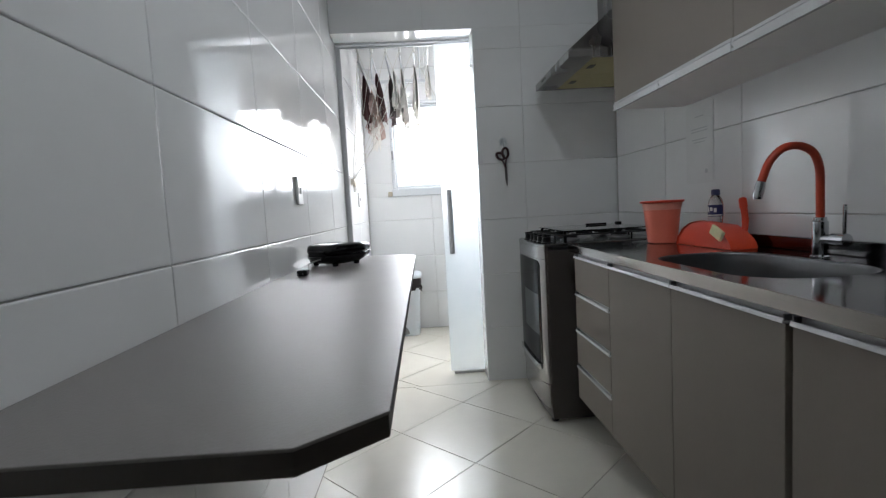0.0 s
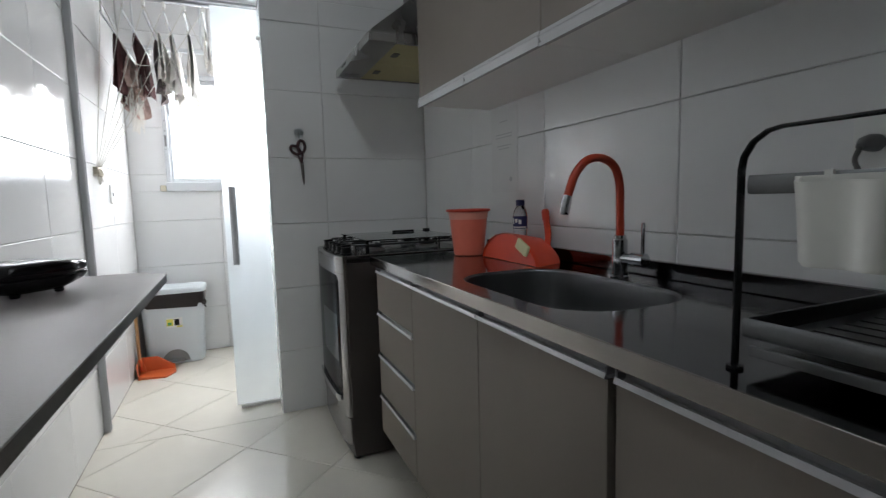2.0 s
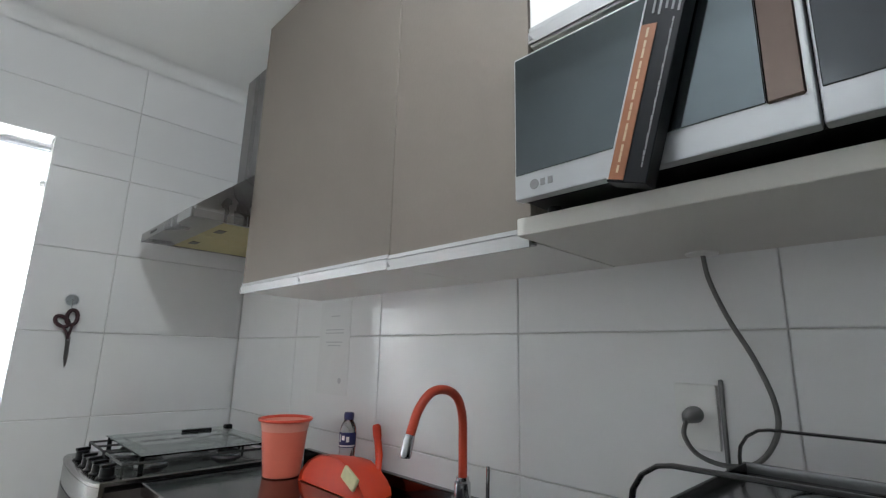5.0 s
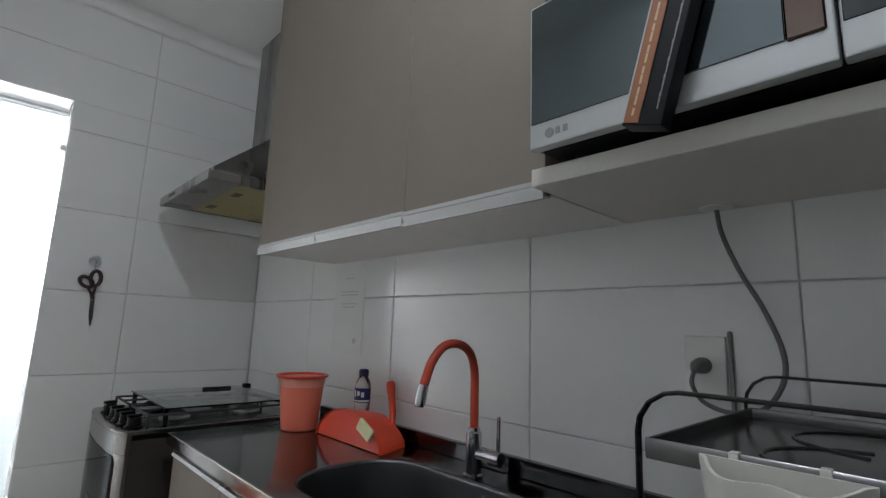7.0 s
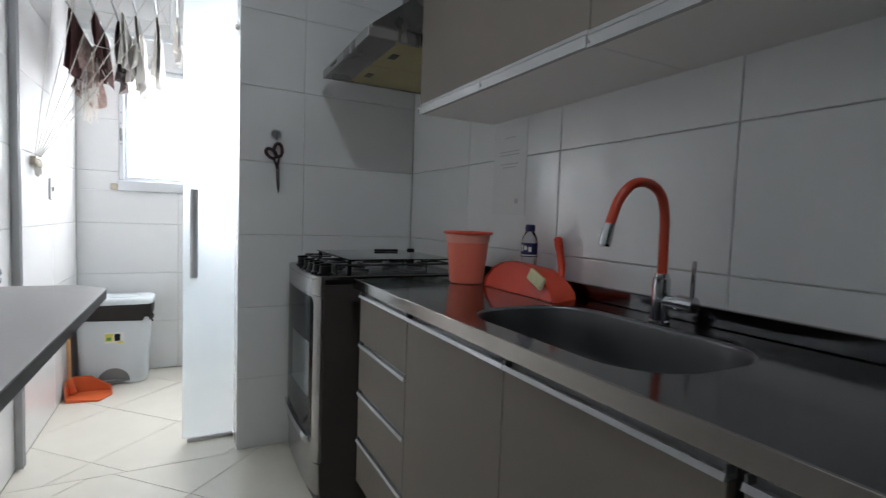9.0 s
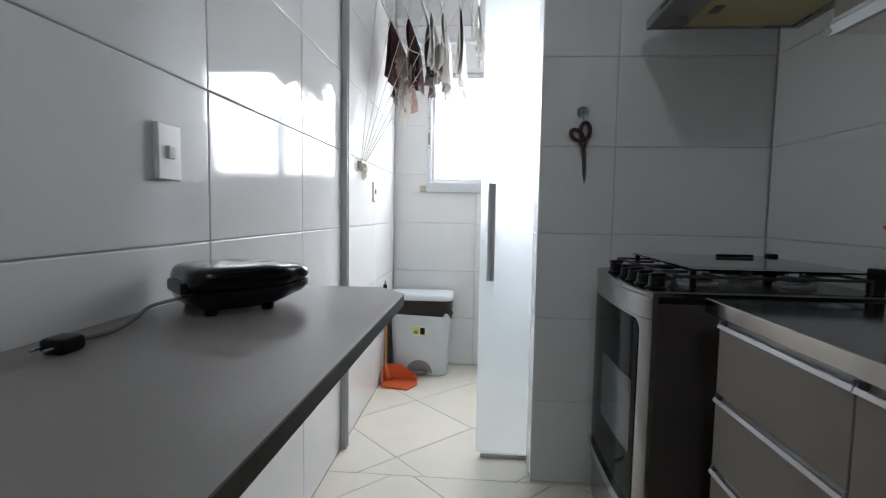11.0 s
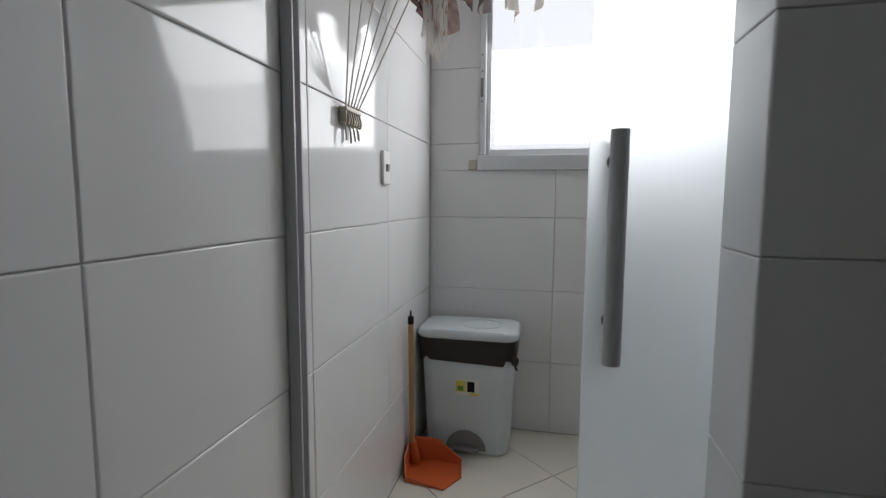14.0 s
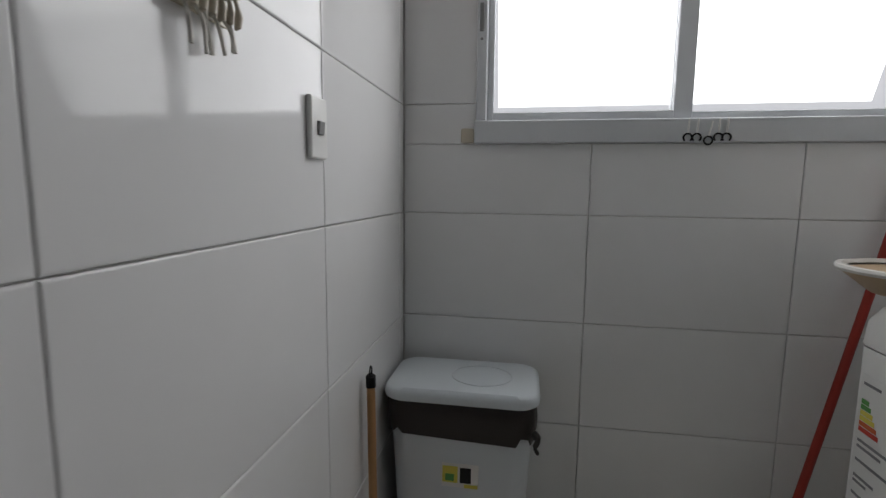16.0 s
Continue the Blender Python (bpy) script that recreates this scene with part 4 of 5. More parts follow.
bm = rings([pan_loop(1.490, 0.97), pan_loop(1.483, 1.0), pan_loop(1.500, 1.0), pan_loop(1.600, 0.80), pan_loop(1.606, 0.76)])
part("pan", bm, RED, dp)
part("grip", tube(bend([(1.590, 1.760, CT + 0.040), (1.612, 1.785, CT + 0.090), (1.628, 1.818, CT + 0.140), (1.632, 1.830, CT + 0.172)]), [0.010] * 6 + [0.011] * 6 + [0.013] * 6 + [0.009], 12, flat=0.7), RED, dp, "upright red grip")
solo("sponge", spun(box(-0.006, 0.006, -0.036, 0.036, -0.018, 0.018, 0.005, 3), pose(1.4760, 1.733, CT + 0.058, 0, 10, 0) @ pose(0, 0, 0, 22)), PALEYEL,
     "small pale yellow sponge on the dustpan", "sponge")

# dish rack
RX0, RX1, RY0, RY1 = 1.190, 1.585, 0.535, 0.818
rk = thing("dish_rack", "two-tier black steel dish rack on the worktop", "dish rack", (1.38, 0.68, CT))
for x in (RX0, RX1):
    top_z, r = CT + 0.285, 0.045
    pts = [(x, RY1, CT + 0.003), (x, RY1, top_z - r)] + [(x, RY1 - r + r * math.cos(radians(a)), top_z - r + r * math.sin(radians(a))) for a in (20, 45, 70, 90)]
    pts += [(x, RY0 + r - r * math.cos(radians(a)), top_z - r + r * math.sin(radians(a))) for a in (90, 70, 45, 20)] + [(x, RY0, top_z - r), (x, RY0, CT + 0.003)]
    part("arch", tube(pts, 0.0026, 10, flat=2.6), RACKM, rk, "flat black steel arch")
    for y in (RY0, RY1):
        part("foot", lathe([(0.010, 0.0004), (0.010, 0.004), (0.006, 0.006)], (x, y, CT), 10), RACKM, rk)


def tray(z, h, name, label):
    """A tray with rows of slots cut through its floor, a line of round holes between, and a rolled rail along each long side."""
    xa, xb, ya, yb = RX0 + 0.0105, RX1 - 0.0105, RY0 + 0.0125, RY1 - 0.0125
    z0, z1 = z + 0.001, z + 0.003
    bm = bmesh.new()
    mid, slot = (ya + yb) / 2, 0.0045
    rows = [xa + 0.045 + 0.034 * k for k in range(9)]
    at = xa
    for x in rows:
        box(at, x - slot, ya, yb, z0, z1, bm=bm)
        for a, b in ((ya, ya + 0.022), (mid - 0.030, mid - 0.005), (mid + 0.005, mid + 0.030), (yb - 0.022, yb)):
            box(x - slot, x + slot, a, b, z0, z1, bm=bm)
        at = x + slot
    box(at, xb, ya, yb, z0, z1, bm=bm)
    t = part(name, bm, TRAYF, rk, label)
    for y in (RY0 + 0.008, RY1 - 0.012):
        part("side_bar", box(RX0 + 0.0105, RX1 - 0.0105, y, y + 0.004, z, z + h, 0.001, 1), RACKM, t)
    for x in (RX0 + 0.006, RX1 - 0.006):
        sec = [(0.0045 * math.cos(radians(a)), 0.5 * h + (0.5 * h) * math.sin(radians(a))) for a in range(0, 360, 24)]
        part("rail", rings([[(x + u, y, z + v) for u, v in sec] for y in (RY0 + 0.006, RY1 - 0.006)]), RACKG, t, "rounded grey metal rail")
    return t


tray(CT + 0.040, 0.024, "lower_tray", "slotted black lower tray")
bm = bmesh.new()
z = CT + 0.212
up = part("upper_tray", box(RX0 + 0.009, RX1 - 0.009, RY1 - 0.011, RY1 - 0.007, z, z + 0.022, 0.001, 1), RACKM, rk, "upper wire tier")
part("side_bar", box(RX0 + 0.009, RX1 - 0.009, RY0 + 0.007, RY0 + 0.011, z, z + 0.022, 0.001, 1), RACKM, up)
for x in (RX0 + 0.003, RX1 - 0.008):
    part("rail", rings([[(x + 0.0025 + 0.0035 * math.cos(radians(a)), y, z + 0.011 + 0.011 * math.sin(radians(a))) for a in range(0, 360, 24)] for y in (RY0 + 0.006, RY1 - 0.006)]), RACKG, up, "grey front rail")
SMOKED = mat("dark_glossy_sheet", (0.020, 0.020, 0.021), 0.16, spots=0.15, scale=9, rough_var=0.08)
part("sheet", box(RX0 + 0.009, RX1 - 0.009, RY0 + 0.0115, RY1 - 0.0115, z + 0.004, z + 0.007, 0.001, 1), SMOKED, up, "dark glossy shelf sheet")
for x in (RX0 + 0.12, RX0 + 0.27):
    pts = [(x + 0.10 * math.cos(radians(a)), 0.60 + 0.13 * math.sin(radians(a)), z + 0.0075) for a in range(20, 161, 14)]
    part("rib", tube(pts, 0.0022, 6), RACKM, up)
drip = part("drip_tray", box(RX0 + 0.010, RX1 - 0.010, RY0 + 0.012, RY1 - 0.012, CT + 0.018, CT + 0.0205, 0.001, 1), RACKM, rk, "shallow black drip tray")
part("drip_edge", box(RX0 + 0.004, RX0 + 0.0095, RY0 + 0.012, RY1 - 0.012, CT + 0.018, CT + 0.031, 0.002, 2), RACKG, drip, "bright edge of the drip tray")
# cutlery holder hung on the upper rail
cd = thing("cutlery_holder", "off-white wavy plastic cutlery holder hung on the rack", "cutlery holder", (RX0 - 0.02, 0.690, CT + 0.135))


def wavy(z, shrink, x_in=0.0):
    back, y0, y1 = RX0 - 0.0035, 0.621 + shrink, 0.754 - shrink
    n = 22
    front = []
    for i in range(n + 1):
        t = i / n
        y = y1 + (y0 - y1) * t
        d = 0.050 * (1 - abs(2 * t - 1) ** 4) - 0.010 * (0.5 + 0.5 * math.cos(4 * math.pi * t))
        out = max(0.0, d) * (1 - shrink * 8)
        front.append((back - 0.004 - out + x_in, y, z - (0.16 * out if z > CT + 0.2 else 0.0)))
    return front + [(back - x_in, y0, z), (back - x_in, y1, z)]


zb, zt = CT + 0.141, CT + 0.230
bm = rings([wavy(zb, 0.012), wavy(zb + 0.004, 0.008), wavy(zb + 0.05, 0.004), wavy(zt - 0.003, 0.0), wavy(zt, 0.0), wavy(zt, 0.003, 0.003), wavy(zb + 0.008, 0.010, 0.003)])
part("cup", bm, CADDY, cd)
for y in (0.655, 0.725):
    bm = box(RX0 - 0.0032, RX0 + 0.010, y - 0.004, y + 0.004, CT + 0.2343, CT + 0.2353)
    box(RX0 - 0.0032, RX0 + 0.0015, y - 0.004, y + 0.004, CT + 0.224, CT + 0.2343, bm=bm)
    part("hook", bm, CADDY, cd)

# ---- on the kitchen walls ----
so = thing("power_socket", "white wall socket plate with a grey plug in it", "socket", (KW, 0.90, 1.165))
part("plate", box(KW - 0.009, KW - 0.0003, 0.862, 0.935, 1.108, 1.222, 0.003, 2), WHITEP, so)
bm = tube([(KW - 0.009, 0.900, 1.168), (KW - 0.022, 0.901, 1.168), (KW - 0.040, 0.902, 1.166), (KW - 0.052, 0.903, 1.160)], [0.015, 0.015, 0.012, 0.006], 14)
pl = part("plug", bm, GREYP, so, "dark grey plug")
pts = [(KW - 0.050, 0.903, 1.160), (KW - 0.058, 0.905, 1.135), (KW - 0.045, 0.890, 1.105), (KW - 0.035, 0.850, 1.092), (KW - 0.040, 0.800, 1.105),
       (KW - 0.050, 0.768, 1.150), (KW - 0.050, 0.765, 1.200), (KW - 0.040, 0.790, 1.270), (KW - 0.032, 0.825, 1.340), (KW - 0.030, 0.850, 1.410), (KW - 0.030, 0.857, 1.4615)]
part("cable", tube(bend(pts, 6), 0.0042, 8), CABLE, so, "grey cable running up to the shelf")
part("cable_gland", lathe([(0.030, 1.466), (0.028, 1.4575), (0.012, 1.4555)], (KW - 0.034, 0.857, 0), 16), WHITE, so, "white cable grommet")
solo("cover_strip", box(KW - 0.008, KW - 0.0003, 0.851, 0.858, 1.06, 1.232, 0.002, 1), GREYP, "thin dark strip on the tiles beside the socket", "strip")

sheet = thing("notice_sheet", "white printed notice in a clear sleeve taped to tiles", "notice", (KW, 2.13, 1.28))
part("paper", box(KW - 0.0016, KW - 0.0006, 2.035, 2.236, 1.115, 1.448), SLEEVE, sheet)
bm = bmesh.new()
for k, (z, w) in enumerate(((1.395, 0.06), (1.345, 0.12), (1.333, 0.12), (1.300, 0.11), (1.288, 0.08))):
    box(KW - 0.0022, KW - 0.0017, 2.135 - w / 2, 2.135 + w / 2, z - 0.002, z + 0.002, bm=bm)
part("print_line", bm, FAINT, sheet, "faint grey lines of print")
bm = tube([(KW - 0.0028, 2.085, 1.165), (KW - 0.0017, 2.085, 1.165)], 0.010, 14)
part("stamp", bm, FAINT, sheet)


def switch(y0, y1, z0, z1, label):
    ob = thing("wall_switch", label, "switch", (0, (y0 + y1) / 2, z0), group="wall switches")
    part("plate", box(0.0003, 0.011, y0, y1, z0, z1, 0.004, 3), WHITEP, ob)
    c, m_ = (y0 + y1) / 2, (z0 + z1) / 2
    part("rocker", spun(box(-0.005, 0.005, -0.011, 0.011, -0.012, 0.012, 0.002, 2), pose(0.0115, c, m_, 0, 6, 0)), GREYP if y0 > 3 else WHITEP, ob)


switch(1.972, 2.042, 1.114, 1.221, "white light switch plate on glossy tiles")
switch(3.768, 3.836, 1.117, 1.226, "white switch plate with a grey rocker")

hk = thing("suction_hook", "clear round suction hook on the tiles", "hook", (0.973, PIL_Y, 1.442))
bm = lathe([(0.024, 0.0003), (0.022, 0.003), (0.010, 0.007), (0.006, 0.010)], (0, 0, 0), 20)
part("cup", spun(bm, pose(0.973, PIL_Y, 1.445, 90, 0, 0)), PETM, hk, "clear suction cup")
part("wire_hook", tube(bend([(0.973, PIL_Y - 0.010, 1.447), (0.973, PIL_Y - 0.016, 1.440), (0.973, PIL_Y - 0.014, 1.415), (0.973, PIL_Y - 0.020, 1.404), (0.973, PIL_Y - 0.027, 1.412)]), 0.0016, 8), CHROME, hk)
sc = thing("scissors", "dark red-handled scissors hanging from the hook", "scissors", (0.973, PIL_Y - 0.018, 1.30))
SY = PIL_Y - 0.019


def loop_pts(cx, cz, a, b, tilt):
    out = []
    for k in range(19):
        t = 2 * math.pi * k / 18
        x, z = a * math.cos(t), b * math.sin(t)
        c, s_ = math.cos(radians(tilt)), math.sin(radians(tilt))
        out.append((cx + c * x - s_ * z, SY, cz + s_ * x + c * z))
    return out


HM = mat("dark_maroon_grip", (0.035, 0.008, 0.011), 0.4, spots=0.1, scale=20)
part("grip", tube(loop_pts(0.980, 1.375, 0.0175, 0.030, 0), 0.0075, 10), HM, sc, "dark maroon finger loop")
part("grip", tube(loop_pts(0.950, 1.358, 0.0165, 0.026, 50), 0.0075, 10), HM, sc, "dark maroon finger loop")
part("shank", tube([(0.985, SY, 1.345), (0.980, SY, 1.315), (0.977, SY, 1.290)], [0.008, 0.011, 0.009], 10, flat=0.5), HM, sc)
part("shank", tube([(0.955, SY - 0.002, 1.338), (0.970, SY - 0.002, 1.315), (0.978, SY - 0.002, 1.290)], [0.008, 0.011, 0.009], 10, flat=0.5), HM, sc)
for d in (0, 1):
    pr = [(0.971, 1.300), (0.987, 1.300), (0.9865 + 0.003 * d, 1.22), (0.982 + 0.004 * d, 1.180), (0.975, 1.22)]
    bm = rings([[(x, SY - 0.001 + 0.0022 * d, z) for x, z in pr], [(x, SY + 0.0006 + 0.0022 * d, z) for x, z in pr]])
    part("blade", bm, STEEL, sc, "steel blade")
part("pivot", spun(lathe([(0.004, 0), (0.004, 0.004), (0.002, 0.006)], (0, 0, 0), 10), pose(0.980, SY - 0.001, 1.288, 90, 0, 0)), CHROME, sc)

lamp = thing("ceiling_lamp", "round white flush ceiling lamp, switched on", "ceiling lamp", (LAMP[0], LAMP[1], WALL_H))
part("base", lathe([(0.15, 0.0), (0.155, -0.012), (0.150, -0.020)], (LAMP[0], LAMP[1], WALL_H - 0.0005), 32), WHITEP, lamp)
part("shade", lathe([(0.145, -0.021), (0.14, -0.040), (0.11, -0.058), (0.06, -0.068), (0.02, -0.070)], (LAMP[0], LAMP[1], WALL_H), 32), DIFFUSER, lamp, "glowing opal shade")

# ---- laundry ----
bn = thing("pedal_bin", "grey plastic pedal bin with a dark liner and pale lid", "bin", (0.22, 4.29, 0))


def bin_loop(w, d, z, r=0.05, cy=4.292):
    return rrect(0.222, cy, w, d, r, z, 5)


bm = rings([bin_loop(0.335, 0.200, 0.001), bin_loop(0.350, 0.215, 0.010), bin_loop(0.375, 0.235, 0.30), bin_loop(0.395, 0.245, 0.492), bin_loop(0.395, 0.245, 0.496)])
part("body", bm, BINM, bn)
bm = rings([bin_loop(0.408, 0.252, 0.497), bin_loop(0.422, 0.258, 0.502), bin_loop(0.426, 0.259, 0.515), bin_loop(0.419, 0.254, 0.527), bin_loop(0.402, 0.240, 0.5335), bin_loop(0.30, 0.15, 0.5355)])
lid = part("lid", bm, BINLID, bn, "pale blue-grey lid")
pts = [(0.272 + 0.085 * math.cos(radians(a)), 4.287 + 0.075 * math.sin(radians(a)), 0.5365) for a in range(0, 361, 15)]
part("lid_groove", tube(pts, 0.0016, 6), BINM, lid)
# liner turned down over the rim, with a ragged hem
loops = []
base = bin_loop(0.402, 0.252, 0.0)
for k, (s, z) in enumerate(((0.99, 0.4965), (1.012, 0.486), (1.020, 0.460), (1.014, 0.428), (1.004, 0.408))):
    loops.append([(0.222 + (x - 0.222) * s + 0.0025 * math.sin(9 * i + k), 4.292 + (y - 4.292) * s + 0.0025 * math.cos(7 * i + 2 * k),
                   z + (0.010 * math.sin(1.7 * i) + 0.006 * math.sin(4.1 * i) if k == 4 else 0)) for i, (x, y, _) in enumerate(base)])
part("liner", rings(loops, cap=(False, False)), BAG, bn, "dark brown bag hem")
part("liner_knot", tube(bend([(0.418, 4.168, 0.440), (0.430, 4.160, 0.425), (0.424, 4.156, 0.405), (0.432, 4.150, 0.390)]), [0.010] * 6 + [0.007] * 6 + [0.005] * 6 + [0.002], 8), BAG, bn)
# pedal arch, a dark grey plate for the recess's shade, and pedal
bm = bmesh.new()
n = 14
fy = lambda z: 4.292 - (0.215 + (0.235 - 0.215) * (z / 0.30)) / 2
o = [(0.222 + 0.085 * math.cos(math.pi * k / n), 0.085 * math.sin(math.pi * k / n) + 0.02) for k in range(n + 1)]
bm = rings([[(x, fy(z) - 0.0035, z) for x, z in o], [(x, fy(z) + 0.002, z) for x, z in o]])
part("pedal_recess", bm, GREYP, bn, "arched recess, its shade put in as a dark grey plate")
part("pedal", box(0.165, 0.279, 4.160, 4.190, 0.020, 0.036, 0.006, 2), GREYP, bn, "grey foot pedal")
st = part("sticker", box(0.178, 0.278, 4.1715, 4.1728, 0.262, 0.330), PAPER, bn, "small printed sticker with a bin picture")
spun_y = 4.1712
part("picture", box(0.180, 0.222, spun_y - 0.0005, spun_y, 0.275, 0.322), YELI, st)
part("picture", box(0.228, 0.258, spun_y - 0.0007, spun_y - 0.0001, 0.276, 0.320, 0.0002, 1), BLACK, st)
part("picture", box(0.188, 0.212, spun_y - 0.0012, spun_y - 0.0006, 0.280, 0.300), GREENI, st)
part("picture", box(0.240, 0.276, spun_y - 0.0012, spun_y - 0.0008, 0.263, 0.273), YELI, st)

ld = thing("long_handled_dustpan", "orange dustpan with a wooden handle leaning in the corner", "dustpan", (0.10, 4.03, 0))
part("pole", tube([(0.027, 4.046, 0.060), (0.023, 4.042, 0.590)], 0.0105, 14), WOOD, ld, "wooden pole")
part("pole_cap", tube([(0.0231, 4.042, 0.585), (0.0228, 4.042, 0.612), (0.0228, 4.042, 0.616)], [0.0125, 0.0125, 0.009], 14), BLACK, ld, "black plastic cap")
part("hanging_loop", tube(bend([(0.0228, 4.036, 0.612), (0.0228, 4.034, 0.628), (0.0228, 4.042, 0.637), (0.0228, 4.050, 0.628), (0.0228, 4.048, 0.612)]), 0.002, 8), BLACK, ld)
# open wedge: floor, two cheeks and a back hood
pan = [((0.012, 4.085), 0.105), ((0.012, 3.985), 0.070), ((0.030, 3.930), 0.020), ((0.185, 3.905), 0.006), ((0.235, 4.000), 0.008), ((0.222, 4.090), 0.030), ((0.120, 4.105), 0.095)]
outl = [Vector((x, y, 0)) for (x, y), _ in pan]
c0 = sum(outl, Vector()) / len(outl)
lo = [(p.x, p.y, 0.001) for p in outl]
hi = [(p.x, p.y, 0.001 + h) for p, (_, h) in zip(outl, pan)]
hin = [tuple(c0 + (p - c0) * 0.955 + Vector((0, 0, h - 0.001))) for p, (_, h) in zip(outl, pan)]
lin = [tuple(c0 + (p - c0) * 0.94 + Vector((0, 0, 0.005))) for p in outl]
part("pan", rings([lo, hi, hin, lin]), ORANGE, ld, "orange plastic pan")
part("socket", tube([(0.040, 4.056, 0.02), (0.028, 4.047, 0.105)], [0.019, 0.014], 12), ORANGE, ld)

# washing machine
wx, wy0, wy1, wz = 1.092, 3.50, 4.105, 0.845
wm = thing("washing_machine", "white washing machine with an energy label", "washing machine", (1.38, 3.8, 0))
bm = rings([rrect((wx + 1.69) / 2, (wy0 + wy1) / 2, 1.69 - wx, wy1 - wy0, 0.03, z, 4) for z in (0.03, 0.745)])
wb = part("cabinet", bm, WHITEP, wm)


def wtop(ins, z):
    return rrect((wx + 1.69) / 2, (wy0 + wy1) / 2, 1.69 - wx - 2 * ins, wy1 - wy0 - 2 * ins, 0.035, z, 4)


bm = rings([wtop(0.0, 0.748), wtop(-0.003, 0.755), wtop(0.0, 0.80), wtop(0.015, 0.832), wtop(0.05, wz), wtop(0.12, wz + 0.003)])
part("top_cover", bm, WHITEP, wm, "rounded white top")
for x in (1.15, 1.63):
    for y in (3.56, 4.05):
        part("foot", lathe([(0.022, 0.0), (0.022, 0.012), (0.015, 0.031)], (x, y, 0), 10), BLACK, wm)
lb = part("energy_label", box(wx - 0.0012, wx - 0.0002, 3.93, 4.075, 0.40, 0.69), PAPER, wb, "paper energy label")
for k, m_ in enumerate((GREENI, GREENI, YELI, YELI, ORANGE, REDI)):
    part("band", box(wx - 0.0018, wx - 0.0013, 4.065 - 0.020 - 0.007 * k, 4.067, 0.628 - 0.012 * k, 0.638 - 0.012 * k), m_, lb)
bm = bmesh.new()
for k, (z, w) in enumerate(((0.672, 0.05), (0.548, 0.09), (0.535, 0.07), (0.505, 0.10), (0.470, 0.06), (0.458, 0.04), (0.43, 0.08))):
    box(wx - 0.0018, wx - 0.0013, 4.066 - w, 4.066, z - 0.003, z + 0.003, bm=bm)
box(wx - 0.0018, wx - 0.0013, 3.945, 3.985, 0.585, 0.625, bm=bm)
box(wx - 0.0018, wx - 0.0013, 3.945, 3.970, 0.52, 0.53, bm=bm)
part("print_line", bm, INK, lb)
tb = thing("round_tray", "round tan tray with a cream rim on the washing machine", "tray", (1.222, 4.11, wz + 0.003))
part("dish", lathe([(0.06, 0.0005), (0.10, 0.004), (0.150, 0.044), (0.153, 0.048), (0.145, 0.050), (0.09, 0.010)], (1.222, 4.11, wz + 0.003), 36), TAN, tb)
part("rim", lathe([(0.152, 0.0485), (0.162, 0.050), (0.165, 0.056), (0.162, 0.062), (0.152, 0.063), (0.146, 0.0545)], (1.222, 4.11, wz + 0.003), 40, cap=(False, False)), CADDY, tb, "double cream rim")

mp_ = thing("floor_mop", "mop with a red handle leaning on the tiles", "mop", (1.10, 4.38, 0))
part("pole", tube([(1.125, 4.375, 0.035), (1.398, 4.432, 1.23)], 0.0115, 12), REDPOLE, mp_, "red painted pole")
bm = bmesh.new()
random.seed(5)
for k in range(90):
    a, r = random.uniform(0, 6.28), random.uniform(0.01, 0.09)
    x, y = 1.085 + 1.35 * r * math.cos(a), 4.365 + 0.60 * r * math.sin(a)
    tube(bend([(1.122, 4.374, 0.06), ((x + 1.122) / 2, (y + 4.37) / 2, 0.050 + random.uniform(0, 0.01)), (x, y, 0.006)], 3), 0.005, 5, bm)
part("mop_head", bm, EDGE, mp_, "dark stringy mop head")

# curtain clips left on the sill
random.seed(11)
for k, x in enumerate((0.815, 0.838, 0.868, 0.893, 0.914)):
    pg = thing("hanging_clip", "small clear clip with a black ring on the sill", "clip", (x, BACK_Y - 0.03, 1.26), group="clips on the window sill")
    y = BACK_Y - 0.0345
    zc = 1.212 + (-0.008 if k == 2 else 0.0)
    pts = [(x + 0.011 * math.cos(radians(a)), y, zc + 0.011 * math.sin(radians(a))) for a in range(-50, 231 if k != 2 else 311, 20)]
    part("ring", tube(pts, 0.0026, 8), BLACK, pg, "black ring")
    lean = random.uniform(-0.006, 0.010)
    part("strap", tube([(x, y, zc + 0.012), (x + lean / 2, y, zc + 0.030), (x + lean, y, zc + 0.052)], [0.0022, 0.0030, 0.0020], 8), WHITEP, pg, "white strap")

